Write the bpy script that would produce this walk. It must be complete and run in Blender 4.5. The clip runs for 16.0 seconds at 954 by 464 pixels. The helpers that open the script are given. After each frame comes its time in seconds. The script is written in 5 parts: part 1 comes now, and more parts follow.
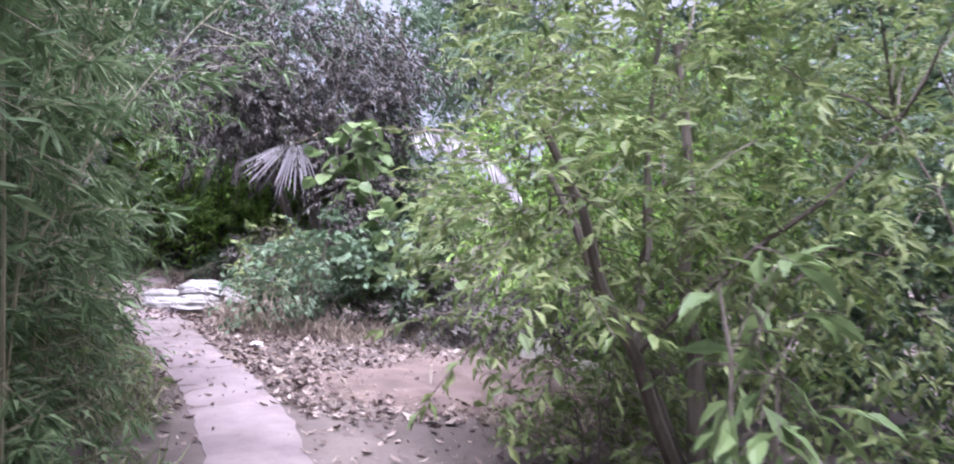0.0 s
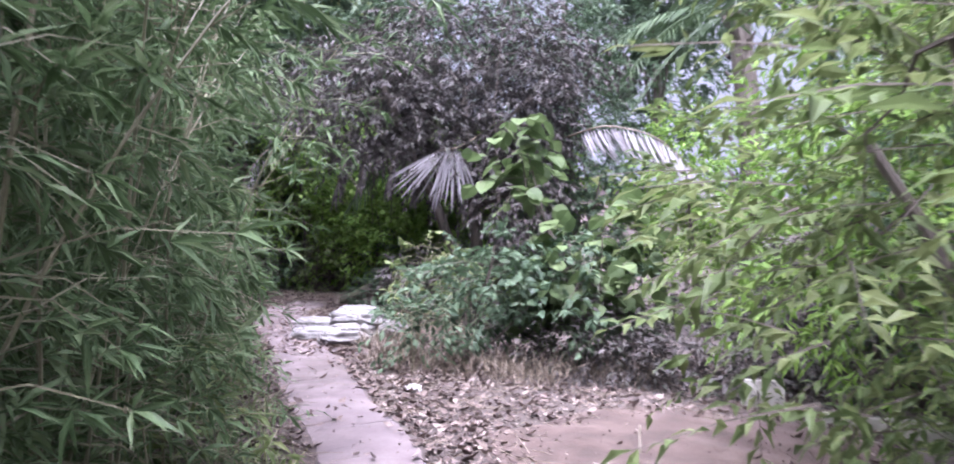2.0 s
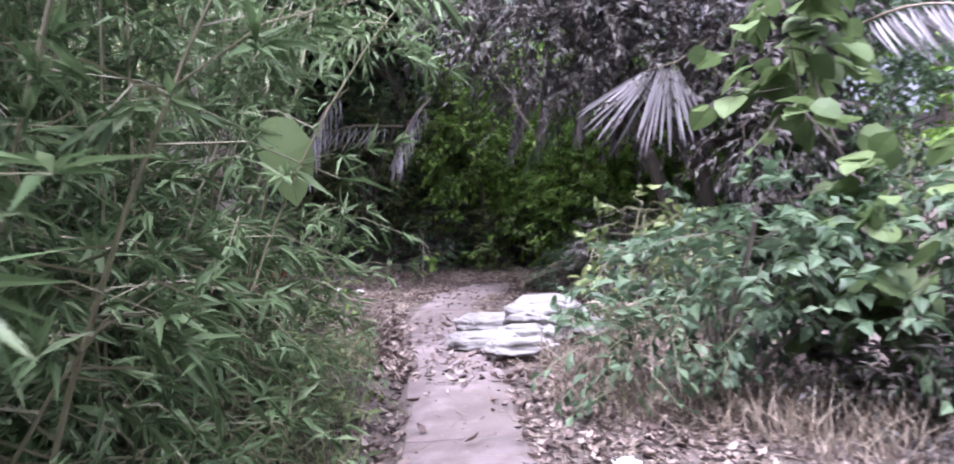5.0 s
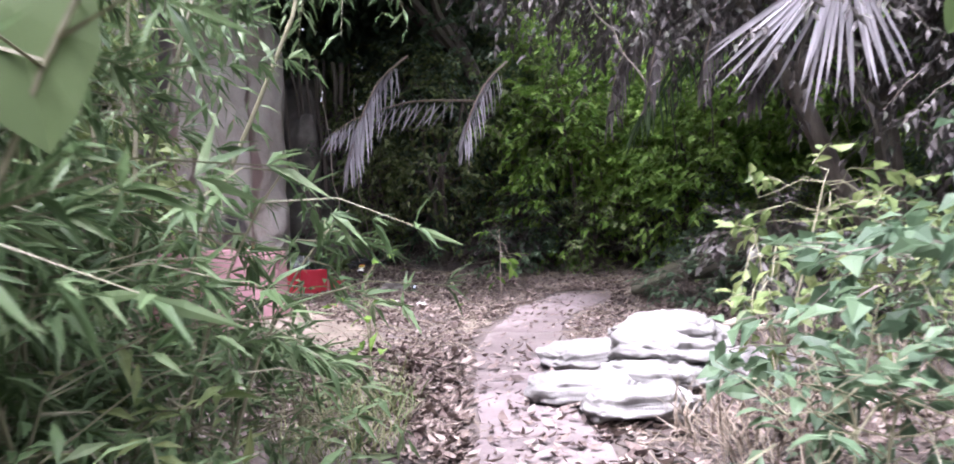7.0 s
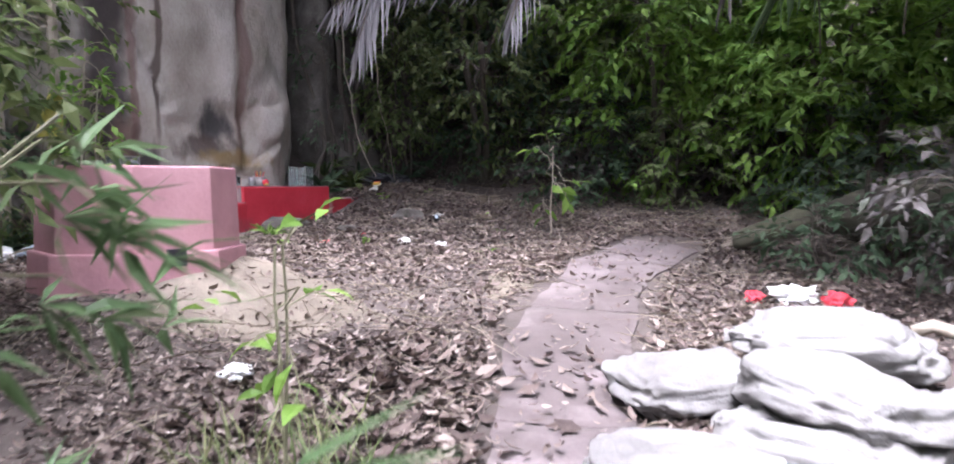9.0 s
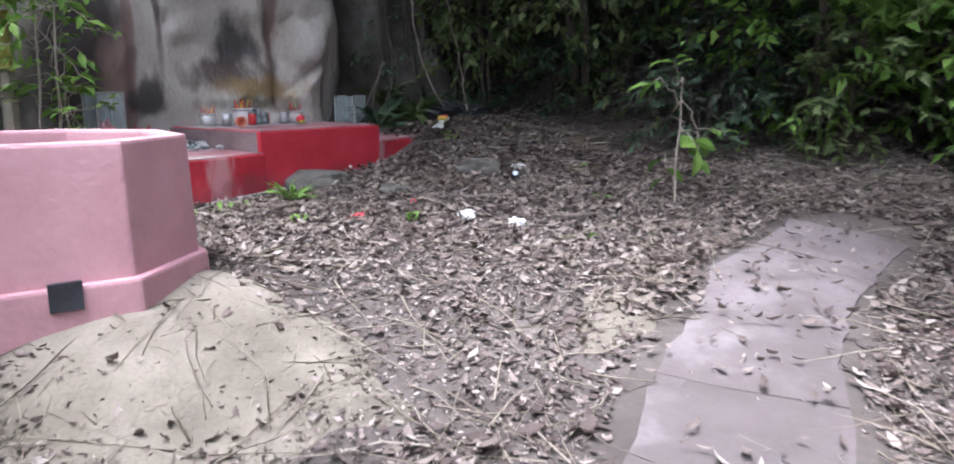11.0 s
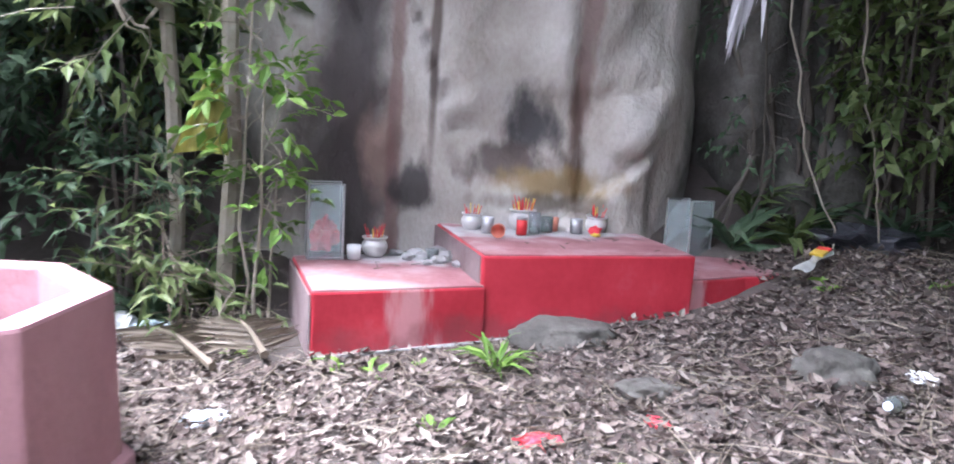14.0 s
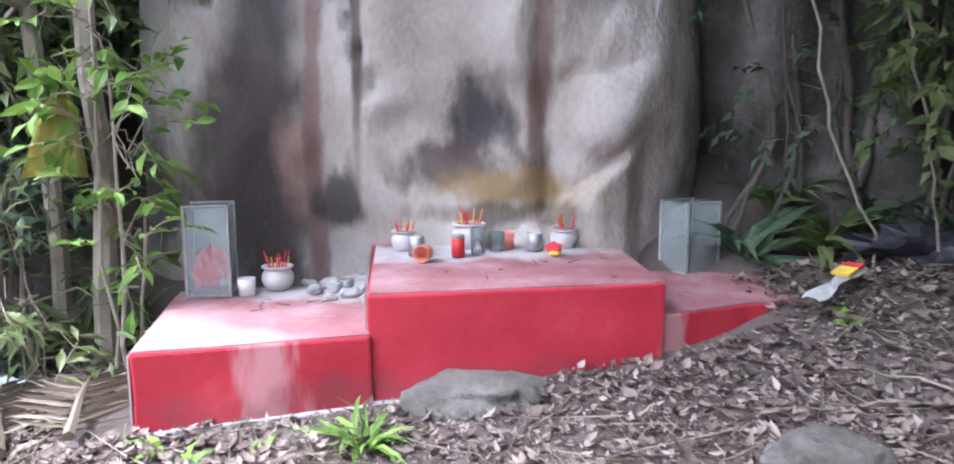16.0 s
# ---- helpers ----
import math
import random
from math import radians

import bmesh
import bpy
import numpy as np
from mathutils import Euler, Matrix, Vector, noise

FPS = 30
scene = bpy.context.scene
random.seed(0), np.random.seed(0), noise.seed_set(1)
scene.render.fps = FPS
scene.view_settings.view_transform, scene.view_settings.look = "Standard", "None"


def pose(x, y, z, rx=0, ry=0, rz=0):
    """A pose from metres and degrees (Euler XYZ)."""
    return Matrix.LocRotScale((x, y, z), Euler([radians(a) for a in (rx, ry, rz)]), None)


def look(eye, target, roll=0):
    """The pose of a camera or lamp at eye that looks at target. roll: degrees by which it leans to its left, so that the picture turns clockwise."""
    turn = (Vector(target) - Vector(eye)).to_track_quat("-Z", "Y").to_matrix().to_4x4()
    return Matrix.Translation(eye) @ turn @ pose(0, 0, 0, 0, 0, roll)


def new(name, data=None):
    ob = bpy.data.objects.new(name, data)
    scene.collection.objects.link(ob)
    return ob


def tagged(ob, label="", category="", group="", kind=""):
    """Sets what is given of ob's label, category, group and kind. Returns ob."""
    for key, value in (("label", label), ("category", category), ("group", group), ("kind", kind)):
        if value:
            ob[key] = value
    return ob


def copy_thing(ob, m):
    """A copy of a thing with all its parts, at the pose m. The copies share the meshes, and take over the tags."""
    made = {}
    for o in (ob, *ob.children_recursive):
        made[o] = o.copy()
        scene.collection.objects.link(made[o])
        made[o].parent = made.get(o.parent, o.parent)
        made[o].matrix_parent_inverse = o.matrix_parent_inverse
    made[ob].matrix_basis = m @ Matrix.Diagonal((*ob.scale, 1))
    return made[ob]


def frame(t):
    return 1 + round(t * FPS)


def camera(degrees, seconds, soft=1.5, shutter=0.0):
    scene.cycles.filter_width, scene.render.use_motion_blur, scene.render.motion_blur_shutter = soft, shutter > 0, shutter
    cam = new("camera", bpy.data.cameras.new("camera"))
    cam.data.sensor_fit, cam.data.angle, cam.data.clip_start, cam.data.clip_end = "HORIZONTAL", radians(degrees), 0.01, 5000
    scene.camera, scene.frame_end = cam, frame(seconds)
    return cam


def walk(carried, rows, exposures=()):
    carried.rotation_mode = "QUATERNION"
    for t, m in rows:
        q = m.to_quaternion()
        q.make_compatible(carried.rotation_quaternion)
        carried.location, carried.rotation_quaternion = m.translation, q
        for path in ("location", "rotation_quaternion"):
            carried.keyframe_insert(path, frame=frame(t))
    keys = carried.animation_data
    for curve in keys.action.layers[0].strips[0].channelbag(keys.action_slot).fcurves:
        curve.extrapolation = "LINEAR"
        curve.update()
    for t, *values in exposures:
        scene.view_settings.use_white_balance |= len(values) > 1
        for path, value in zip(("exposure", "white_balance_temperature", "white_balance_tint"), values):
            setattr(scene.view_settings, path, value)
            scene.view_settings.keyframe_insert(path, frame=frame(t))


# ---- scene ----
cam = camera(64.9, 16.0, soft=1.8, shutter=0.4)
METRES, EYE, TILT, LEAN, TURN = 15.0, 1.5, 5.0, 0.0, 0.0
ROWS = [
    (0.0, 0.0, 0.0, 0.0, -0.0, 0.0, -0.0),
    (0.5, -0.0112, 0.0257, 0.0015, 2.44, 1.39, 0.07),
    (1.0, -0.0186, 0.0581, 0.0018, 5.38, 1.01, 0.56),
    (1.5, -0.0283, 0.0845, 0.0033, 6.41, -0.66, 2.06),
    (2.0, -0.0298, 0.1157, 0.0025, 11.74, 1.09, 1.68),
    (2.5, -0.0351, 0.1499, 0.0013, 13.4, -1.42, 1.29),
    (3.0, -0.0428, 0.1841, 0.002, 12.23, -1.46, 2.35),
    (3.5, -0.0507, 0.216, 0.0037, 17.0, -0.49, 2.0),
    (4.0, -0.0634, 0.2514, 0.0086, 14.6, 0.22, 1.94),
    (4.5, -0.0758, 0.2854, 0.007, 21.18, -0.75, 3.33),
    (7.0, -0.1578, 0.4529, 0.0008, 34.22, -0.57, 6.01),
    (7.5, -0.1789, 0.4855, -0.0012, 35.32, -2.73, 7.2),
    (8.0, -0.1969, 0.5184, -0.0026, 39.08, -1.55, 4.73),
    (8.5, -0.2159, 0.5492, -0.0036, 39.85, -4.99, 5.09),
    (9.0, -0.238, 0.5796, 0.0048, 38.32, -7.4, 3.37),
    (11.5, -0.3268, 0.7017, 0.016, 49.65, -15.13, 3.67),
    (12.0, -0.3388, 0.7273, 0.0178, 56.4, -12.3, 3.6),
    (12.5, -0.3539, 0.7495, 0.0181, 60.37, -10.24, 2.76),
    (13.0, -0.3673, 0.7702, 0.0223, 65.0, -9.41, 2.98),
    (13.5, -0.3788, 0.7913, 0.0252, 75.22, -9.33, 3.52),
    (14.0, -0.3947, 0.8086, 0.0235, 81.96, -8.28, 1.82),
    (14.5, -0.406, 0.8293, 0.0253, 81.45, -7.09, 3.99),
    (15.0, -0.4151, 0.8481, 0.0261, 85.58, -7.5, 3.52),
    (15.5, -0.4317, 0.8624, 0.0222, 86.62, -8.6, 3.76),
    (16.0, -0.4465, 0.8701, 0.0224, 89.41, -8.74, 5.11),
]
walk(cam, [(t, pose(0, 0, EYE, TILT, LEAN, TURN) @ pose(METRES * x, METRES * y, METRES * z, 90 + pitch, roll, yaw)) for t, x, y, z, yaw, pitch, roll in ROWS],
     exposures=[(0.0, 2.1, 5500, 30), (4.5, 2.0, 5500, 30), (7.0, 2.4, 5750, 25), (9.0, 2.2, 5700, 21), (11.5, 2.0, 5400, 12), (12.4, 2.1, 5400, 13), (13.5, 2.7, 5400, 15), (16.0, 3.15, 5400, 17)])

# ---- light ----
world = bpy.data.worlds.new("sky")
world.use_nodes = True
scene.world = world
SUN_EL, SUN_AZ = 66.0, 172.0     # height, and bearing from +y towards +x
wn = world.node_tree
sky = wn.nodes.new("ShaderNodeTexSky")
sky.sky_type = "NISHITA"
sky.sun_disc = False
sky.sun_elevation, sky.sun_rotation = radians(SUN_EL), radians(SUN_AZ)
sky.air_density, sky.dust_density, sky.ozone_density = 0.3, 10.0, 0.0
wn.nodes["Background"].inputs[1].default_value = 0.15
haze = wn.nodes.new("ShaderNodeHueSaturation")     # a thin white haze over the whole sky
haze.inputs["Saturation"].default_value, haze.inputs["Value"].default_value = 0.3, 1.15
wn.links.new(sky.outputs[0], haze.inputs["Color"])
wn.links.new(haze.outputs[0], wn.nodes["Background"].inputs[0])
sun = new("sun", bpy.data.lights.new("sun", "SUN"))
sun.data.energy, sun.data.angle, sun.data.color = 1.1, radians(14), (1.0, 0.95, 0.86)
sd = Vector((math.sin(radians(SUN_AZ)) * math.cos(radians(SUN_EL)), math.cos(radians(SUN_AZ)) * math.cos(radians(SUN_EL)), math.sin(radians(SUN_EL))))
sun.matrix_world = look(sd * 40, (0, 0, 0))

# ---- materials ----
def mat(name, colours, scale=6.0, rough=0.8, bump=0.3, fine=60.0, stretch=(1, 1, 1), metal=0.0, island=0.0, trans=0.0, spec=0.5, relief=0.02):
    """Noise at two scales between the colours; island: how far single pieces differ; trans: light let through a leaf."""
    m = bpy.data.materials.new(name)
    m.use_nodes = True
    nt = m.node_tree
    N, L = nt.nodes, nt.links
    b = N["Principled BSDF"]
    b.inputs["Roughness"].default_value, b.inputs["Metallic"].default_value = rough, metal
    b.inputs["Specular IOR Level"].default_value = spec
    tc = N.new("ShaderNodeTexCoord")
    mp = N.new("ShaderNodeMapping")
    mp.inputs["Scale"].default_value = stretch
    L.new(tc.outputs["Object"], mp.inputs[0])
    n1 = N.new("ShaderNodeTexNoise")
    n1.inputs["Scale"].default_value, n1.inputs["Detail"].default_value = scale, 5
    n2 = N.new("ShaderNodeTexNoise")
    n2.inputs["Scale"].default_value, n2.inputs["Detail"].default_value = fine, 4
    L.new(mp.outputs[0], n1.inputs[0])
    L.new(mp.outputs[0], n2.inputs[0])
    mix = N.new("ShaderNodeMath")
    mix.operation = "MULTIPLY_ADD"
    mix.inputs[1].default_value = 0.35
    L.new(n2.outputs[0], mix.inputs[0])
    sc = N.new("ShaderNodeMath")
    sc.operation = "MULTIPLY_ADD"
    sc.inputs[1].default_value, sc.inputs[2].default_value = 1.5, -0.42
    L.new(n1.outputs[0], sc.inputs[0])
    L.new(sc.outputs[0], mix.inputs[2])
    fac = mix.outputs[0]
    if island:
        geo = N.new("ShaderNodeNewGeometry")
        im = N.new("ShaderNodeMix")
        im.inputs[0].default_value = island
        L.new(fac, im.inputs[2])
        L.new(geo.outputs["Random Per Island"], im.inputs[3])
        fac = im.outputs[0]
    ramp = N.new("ShaderNodeValToRGB")
    els = ramp.color_ramp.elements
    while len(els) < len(colours):
        els.new(0.5)
    for i, c in enumerate(colours):
        els[i].position = i / max(1, len(colours) - 1)
        els[i].color = (*c, 1)
    L.new(fac, ramp.inputs[0])
    L.new(ramp.outputs[0], b.inputs["Base Color"])
    if bump:
        bp = N.new("ShaderNodeBump")
        bp.inputs["Strength"].default_value, bp.inputs["Distance"].default_value = bump, relief
        L.new(mix.outputs[0], bp.inputs["Height"])
        L.new(bp.outputs[0], b.inputs["Normal"])
    if trans:
        tr = N.new("ShaderNodeBsdfTranslucent")
        ms = N.new("ShaderNodeMixShader")
        ms.inputs[0].default_value = trans
        L.new(ramp.outputs[0], tr.inputs[0])
        L.new(b.outputs[0], ms.inputs[1])
        L.new(tr.outputs[0], ms.inputs[2])
        L.new(ms.outputs[0], N["Material Output"].inputs[0])
    return m


def blotch(m, colour, centre, size, wobble=0.35, scale=4.0, strength=0.9, stretch=(1, 1, 1)):
    """A blotch of colour with a ragged outline over the colour of m: an ellipsoid at centre, sized in metres."""
    nt = m.node_tree
    N, L = nt.nodes, nt.links
    b = N["Principled BSDF"]
    old = b.inputs["Base Color"].links[0].from_socket
    tc = N.new("ShaderNodeTexCoord")
    nz = N.new("ShaderNodeTexNoise")
    nz.inputs["Scale"].default_value, nz.inputs["Detail"].default_value = scale, 6
    mp = N.new("ShaderNodeMapping")
    mp.inputs["Scale"].default_value = stretch
    L.new(tc.outputs["Object"], mp.inputs[0])
    L.new(mp.outputs[0], nz.inputs[0])
    sub = N.new("ShaderNodeVectorMath")
    sub.operation = "SUBTRACT"
    sub.inputs[1].default_value = centre
    L.new(tc.outputs["Object"], sub.inputs[0])
    dv = N.new("ShaderNodeVectorMath")
    dv.operation = "DIVIDE"
    dv.inputs[1].default_value = size
    L.new(sub.outputs[0], dv.inputs[0])
    ln = N.new("ShaderNodeVectorMath")
    ln.operation = "LENGTH"
    L.new(dv.outputs[0], ln.inputs[0])
    ad = N.new("ShaderNodeMath")
    ad.operation = "MULTIPLY_ADD"
    ad.inputs[1].default_value = wobble * 4
    L.new(nz.outputs[0], ad.inputs[0])
    of = N.new("ShaderNodeMath")
    of.operation = "SUBTRACT"
    of.inputs[1].default_value = wobble * 2
    L.new(ln.outputs["Value"], of.inputs[0])
    L.new(of.outputs[0], ad.inputs[2])
    mr = N.new("ShaderNodeMapRange")
    mr.interpolation_type = "SMOOTHSTEP"
    mr.inputs[1].default_value, mr.inputs[2].default_value = 0.42, 1.2
    mr.inputs[3].default_value, mr.inputs[4].default_value = strength, 0.0
    L.new(ad.outputs[0], mr.inputs[0])
    mx = N.new("ShaderNodeMix")
    mx.data_type = "RGBA"
    mx.inputs[7].default_value = (*colour, 1)
    L.new(mr.outputs[0], mx.inputs[0])
    L.new(old, mx.inputs[6])
    L.new(mx.outputs[2], b.inputs["Base Color"])


def leafmat(name, *colours, rough=0.5, trans=0.3, island=0.75):
    return mat(name, colours, scale=1.2, rough=rough, bump=0.15, fine=35, island=island, trans=trans, spec=0.35)


SOIL = mat("soil", [(0.036, 0.028, 0.025), (0.075, 0.06, 0.053), (0.14, 0.116, 0.104)], 1.3, 0.95, 0.9, 25)
CONC = mat("concrete", [(0.062, 0.05, 0.05), (0.14, 0.113, 0.112), (0.215, 0.18, 0.18)], 2.6, 0.9, 0.35, 45, island=0.15)
SAND = mat("sand", [(0.038, 0.027, 0.023), (0.088, 0.063, 0.053), (0.155, 0.115, 0.097)], 3.5, 0.95, 0.9, 70, relief=0.03)
PALESAND = mat("pale_sand", [(0.08, 0.066, 0.05), (0.16, 0.135, 0.105), (0.27, 0.232, 0.188)], 3.0, 0.95, 0.7, 60)
BLOCK = mat("block", [(0.25, 0.24, 0.2), (0.42, 0.41, 0.37)], 5, 0.9, 0.4, 70)
RED = mat("red_paint", [(0.22, 0.02, 0.03), (0.4, 0.018, 0.034), (0.48, 0.03, 0.05), (0.5, 0.09, 0.11)], 2.6, 0.62, 0.35, 30)
REDTOP = mat("worn_red_top", [(0.16, 0.05, 0.055), (0.27, 0.12, 0.13), (0.4, 0.28, 0.29)], 4.0, 0.85, 0.35, 30)
GREYSIDE = mat("bare_plaster", [(0.13, 0.085, 0.088), (0.25, 0.19, 0.19)], 5.0, 0.9, 0.35, 40)
PINK = mat("pink_paint", [(0.34, 0.175, 0.2), (0.46, 0.245, 0.275), (0.53, 0.31, 0.34)], 3.2, 0.78, 0.5, 35)
ASH = mat("ash", [(0.2, 0.19, 0.19), (0.4, 0.385, 0.385)], 7, 0.95, 0.6, 60)
SACK = mat("sack", [(0.09, 0.084, 0.078), (0.18, 0.173, 0.167), (0.245, 0.24, 0.236)], 5, 0.75, 0.8, 110)
ROCK = mat("boulder", [(0.16, 0.135, 0.115), (0.33, 0.29, 0.255), (0.44, 0.405, 0.37), (0.56, 0.54, 0.52)], 2.2, 0.92, 1.0, 38, stretch=(1, 1, 0.7), relief=0.03)
MOSSBARK = mat("mossy_bark", [(0.03, 0.027, 0.022), (0.065, 0.06, 0.042), (0.1, 0.105, 0.06)], 4, 0.95, 1.0, 30)
STONE = mat("stone", [(0.045, 0.041, 0.036), (0.095, 0.087, 0.077), (0.175, 0.163, 0.147)], 5, 0.9, 0.9, 40)
BARK = mat("bark", [(0.045, 0.036, 0.03), (0.1, 0.085, 0.07), (0.17, 0.15, 0.13)], 5, 0.9, 0.9, 40, stretch=(1, 1, 0.25))
PALEBARK = mat("pale_bark", [(0.16, 0.13, 0.1), (0.3, 0.26, 0.21), (0.42, 0.38, 0.33)], 7, 0.85, 0.6, 40)
CANE = mat("bamboo_cane", [(0.09, 0.09, 0.05), (0.17, 0.165, 0.1), (0.26, 0.25, 0.17)], 5, 0.55, 0.2, 40)
BAMLEAF = leafmat("bamboo_leaf", (0.054, 0.094, 0.038), (0.095, 0.155, 0.066), (0.14, 0.212, 0.096), (0.245, 0.315, 0.175), trans=0.38)
MIDLEAF = leafmat("mid_leaf", (0.07, 0.105, 0.04), (0.12, 0.17, 0.06), (0.165, 0.21, 0.08), (0.225, 0.265, 0.11), trans=0.45)
LIMELEAF = leafmat("lime_leaf", (0.08, 0.16, 0.03), (0.16, 0.28, 0.05), (0.26, 0.38, 0.09), trans=0.4)
BIGLEAF = leafmat("big_leaf", (0.07, 0.11, 0.045), (0.115, 0.17, 0.065), (0.165, 0.225, 0.095), rough=0.6, trans=0.4)
DARKLEAF = leafmat("dark_leaf", (0.045, 0.075, 0.045), (0.07, 0.115, 0.065), (0.1, 0.155, 0.085), (0.14, 0.195, 0.12), trans=0.4)
DEADLEAF = leafmat("withered_leaf", (0.036, 0.031, 0.032), (0.06, 0.053, 0.051), (0.085, 0.077, 0.072), (0.055, 0.075, 0.045), trans=0.2)
GRASSM = leafmat("grass", (0.08, 0.12, 0.04), (0.15, 0.19, 0.08), (0.27, 0.26, 0.14))
STRAW = leafmat("straw", (0.1, 0.078, 0.055), (0.18, 0.145, 0.11), (0.28, 0.24, 0.19), trans=0.1)
FROND = leafmat("grey_frond", (0.15, 0.14, 0.15), (0.27, 0.255, 0.27), (0.4, 0.385, 0.4), trans=0.15)
# darker, browner copy of the grey frond, with the shade in its colour
SHADEFROND = leafmat("shaded_frond", (0.07, 0.06, 0.06), (0.13, 0.115, 0.115), (0.2, 0.18, 0.18), trans=0.15)
PALMLEAF = leafmat("palm_leaf", (0.03, 0.055, 0.025), (0.06, 0.1, 0.045), (0.1, 0.15, 0.07), trans=0.2)
LITTER = leafmat("leaf_litter", (0.034, 0.024, 0.022), (0.085, 0.06, 0.053), (0.15, 0.115, 0.1), (0.21, 0.168, 0.146), (0.36, 0.31, 0.28), rough=0.75, trans=0.0, island=0.85)
WHITE = mat("white_plastic", [(0.6, 0.6, 0.6), (0.8, 0.8, 0.8)], 10, 0.4, 0.2, 60)
CERAMIC = mat("white_ceramic", [(0.45, 0.42, 0.41), (0.62, 0.6, 0.59)], 8, 0.4, 0.1, 50)
STICK = mat("joss_red", [(0.5, 0.02, 0.03), (0.65, 0.05, 0.05)], 10, 0.6, 0.0)
GOLD = mat("gold_paper", [(0.6, 0.4, 0.05), (0.8, 0.62, 0.1)], 10, 0.4, 0.0)
TIN = mat("dull_tin", [(0.28, 0.28, 0.29), (0.5, 0.49, 0.49)], 20, 0.45, 0.2, 60, metal=0.6)
TERRA = mat("orange_cup", [(0.6, 0.2, 0.13), (0.7, 0.28, 0.2)], 10, 0.6, 0.1)
REDCLOTH = mat("red_cloth", [(0.55, 0.02, 0.05), (0.75, 0.08, 0.1)], 20, 0.7, 0.3)
BLACK = mat("black_plastic_and_hole_dark", [(0.015, 0.015, 0.02), (0.05, 0.05, 0.06)], 12, 0.35, 0.3)
YELLOW = mat("yellow_cloth", [(0.3, 0.28, 0.06), (0.5, 0.46, 0.12), (0.62, 0.56, 0.2)], 9, 0.8, 0.4)
HOLLOW = mat("sooty_plaster", [(0.06, 0.045, 0.05), (0.2, 0.13, 0.14)], 5, 0.95, 0.4)
BLUE = mat("pale_blue_plastic", [(0.4, 0.5, 0.62), (0.62, 0.68, 0.75)], 9, 0.35, 0.2)
ALU = mat("aluminium", [(0.5, 0.52, 0.5), (0.65, 0.67, 0.65)], 20, 0.4, 0.1, metal=0.5)
GLASS = bpy.data.materials.new("dusty_glass")
GLASS.use_nodes = True
gb = GLASS.node_tree.nodes["Principled BSDF"]
gb.inputs["Transmission Weight"].default_value = 0.88
gb.inputs["Base Color"].default_value = (0.8, 0.86, 0.86, 1)
gb.inputs["Roughness"].default_value = 0.08
gb.inputs["IOR"].default_value = 1.3

for c, s, w, col, st in (
        ((-10.4, 11.96, 4.6), (1.4, 0.24, 9.0), 0.16, (0.055, 0.045, 0.045), 0.92),      # broad dark run of water
        ((-10.4, 11.86, 2.7), (1.4, 0.4, 0.7), 0.25, (0.06, 0.048, 0.046), 0.9),
        ((-10.4, 12.1, 2.75), (1.2, 0.12, 0.3), 0.4, (0.3, 0.2, 0.165), 0.6),
        ((-10.4, 12.2, 3.4), (1.2, 0.05, 5.0), 0.4, (0.17, 0.1, 0.09), 0.7),
        ((-10.4, 12.32, 2.55), (1.2, 0.14, 0.14), 0.5, (0.05, 0.045, 0.045), 0.9),
        ((-10.4, 13.02, 2.98), (1.2, 0.2, 0.24), 0.45, (0.035, 0.033, 0.036), 0.92),     # soot above the pots
        ((-10.4, 12.88, 2.74), (1.2, 0.4, 0.13), 0.55, (0.07, 0.05, 0.045), 0.85),
        ((-10.4, 13.33, 3.9), (1.2, 0.07, 1.6), 0.38, (0.13, 0.08, 0.07), 0.85),      # brown run beside the knob
        ((-10.4, 13.3, 3.0), (1.2, 0.06, 0.3), 0.4, (0.15, 0.1, 0.085), 0.75),
        ((-10.4, 13.2, 2.62), (1.2, 0.42, 0.11), 0.4, (0.27, 0.185, 0.07), 0.8),
        ((-10.4, 13.15, 2.5), (1.2, 0.45, 0.07), 0.5, (0.1, 0.075, 0.05), 0.7),
        ((-10.4, 12.42, 3.6), (1.2, 0.035, 1.0), 0.2, (0.09, 0.065, 0.055), 0.85),
        # darker at the left foot and along the right edge
        ((-10.4, 11.25, 2.6), (1.4, 0.3, 0.5), 0.4, (0.06, 0.052, 0.045), 0.85),
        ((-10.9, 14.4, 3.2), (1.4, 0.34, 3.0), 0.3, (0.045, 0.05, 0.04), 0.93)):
    blotch(ROCK, col, c, s, w, 7.0, st, (1, 1, 0.5))
blotch(RED, (0.55, 0.36, 0.37), (-9.2, 12.25, 2.0), (0.5, 0.13, 0.35), 0.7, 16, 0.6, (1, 1, 0.2))
blotch(RED, (0.6, 0.42, 0.43), (-9.5, 13.78, 2.05), (0.3, 0.06, 0.4), 0.6, 16, 0.6, (1, 1, 0.2))
# darker red band low along the front
blotch(RED, (0.2, 0.05, 0.06), (-9.4, 12.9, 1.95), (0.6, 1.6, 0.1), 0.6, 7, 0.5)
blotch(REDTOP, (0.42, 0.405, 0.41), (-10.15, 12.3, 2.25), (0.33, 0.9, 0.4), 0.4, 6, 0.95)
blotch(REDTOP, (0.42, 0.405, 0.41), (-10.25, 13.1, 2.35), (0.25, 0.7, 0.3), 0.4, 6, 0.95)
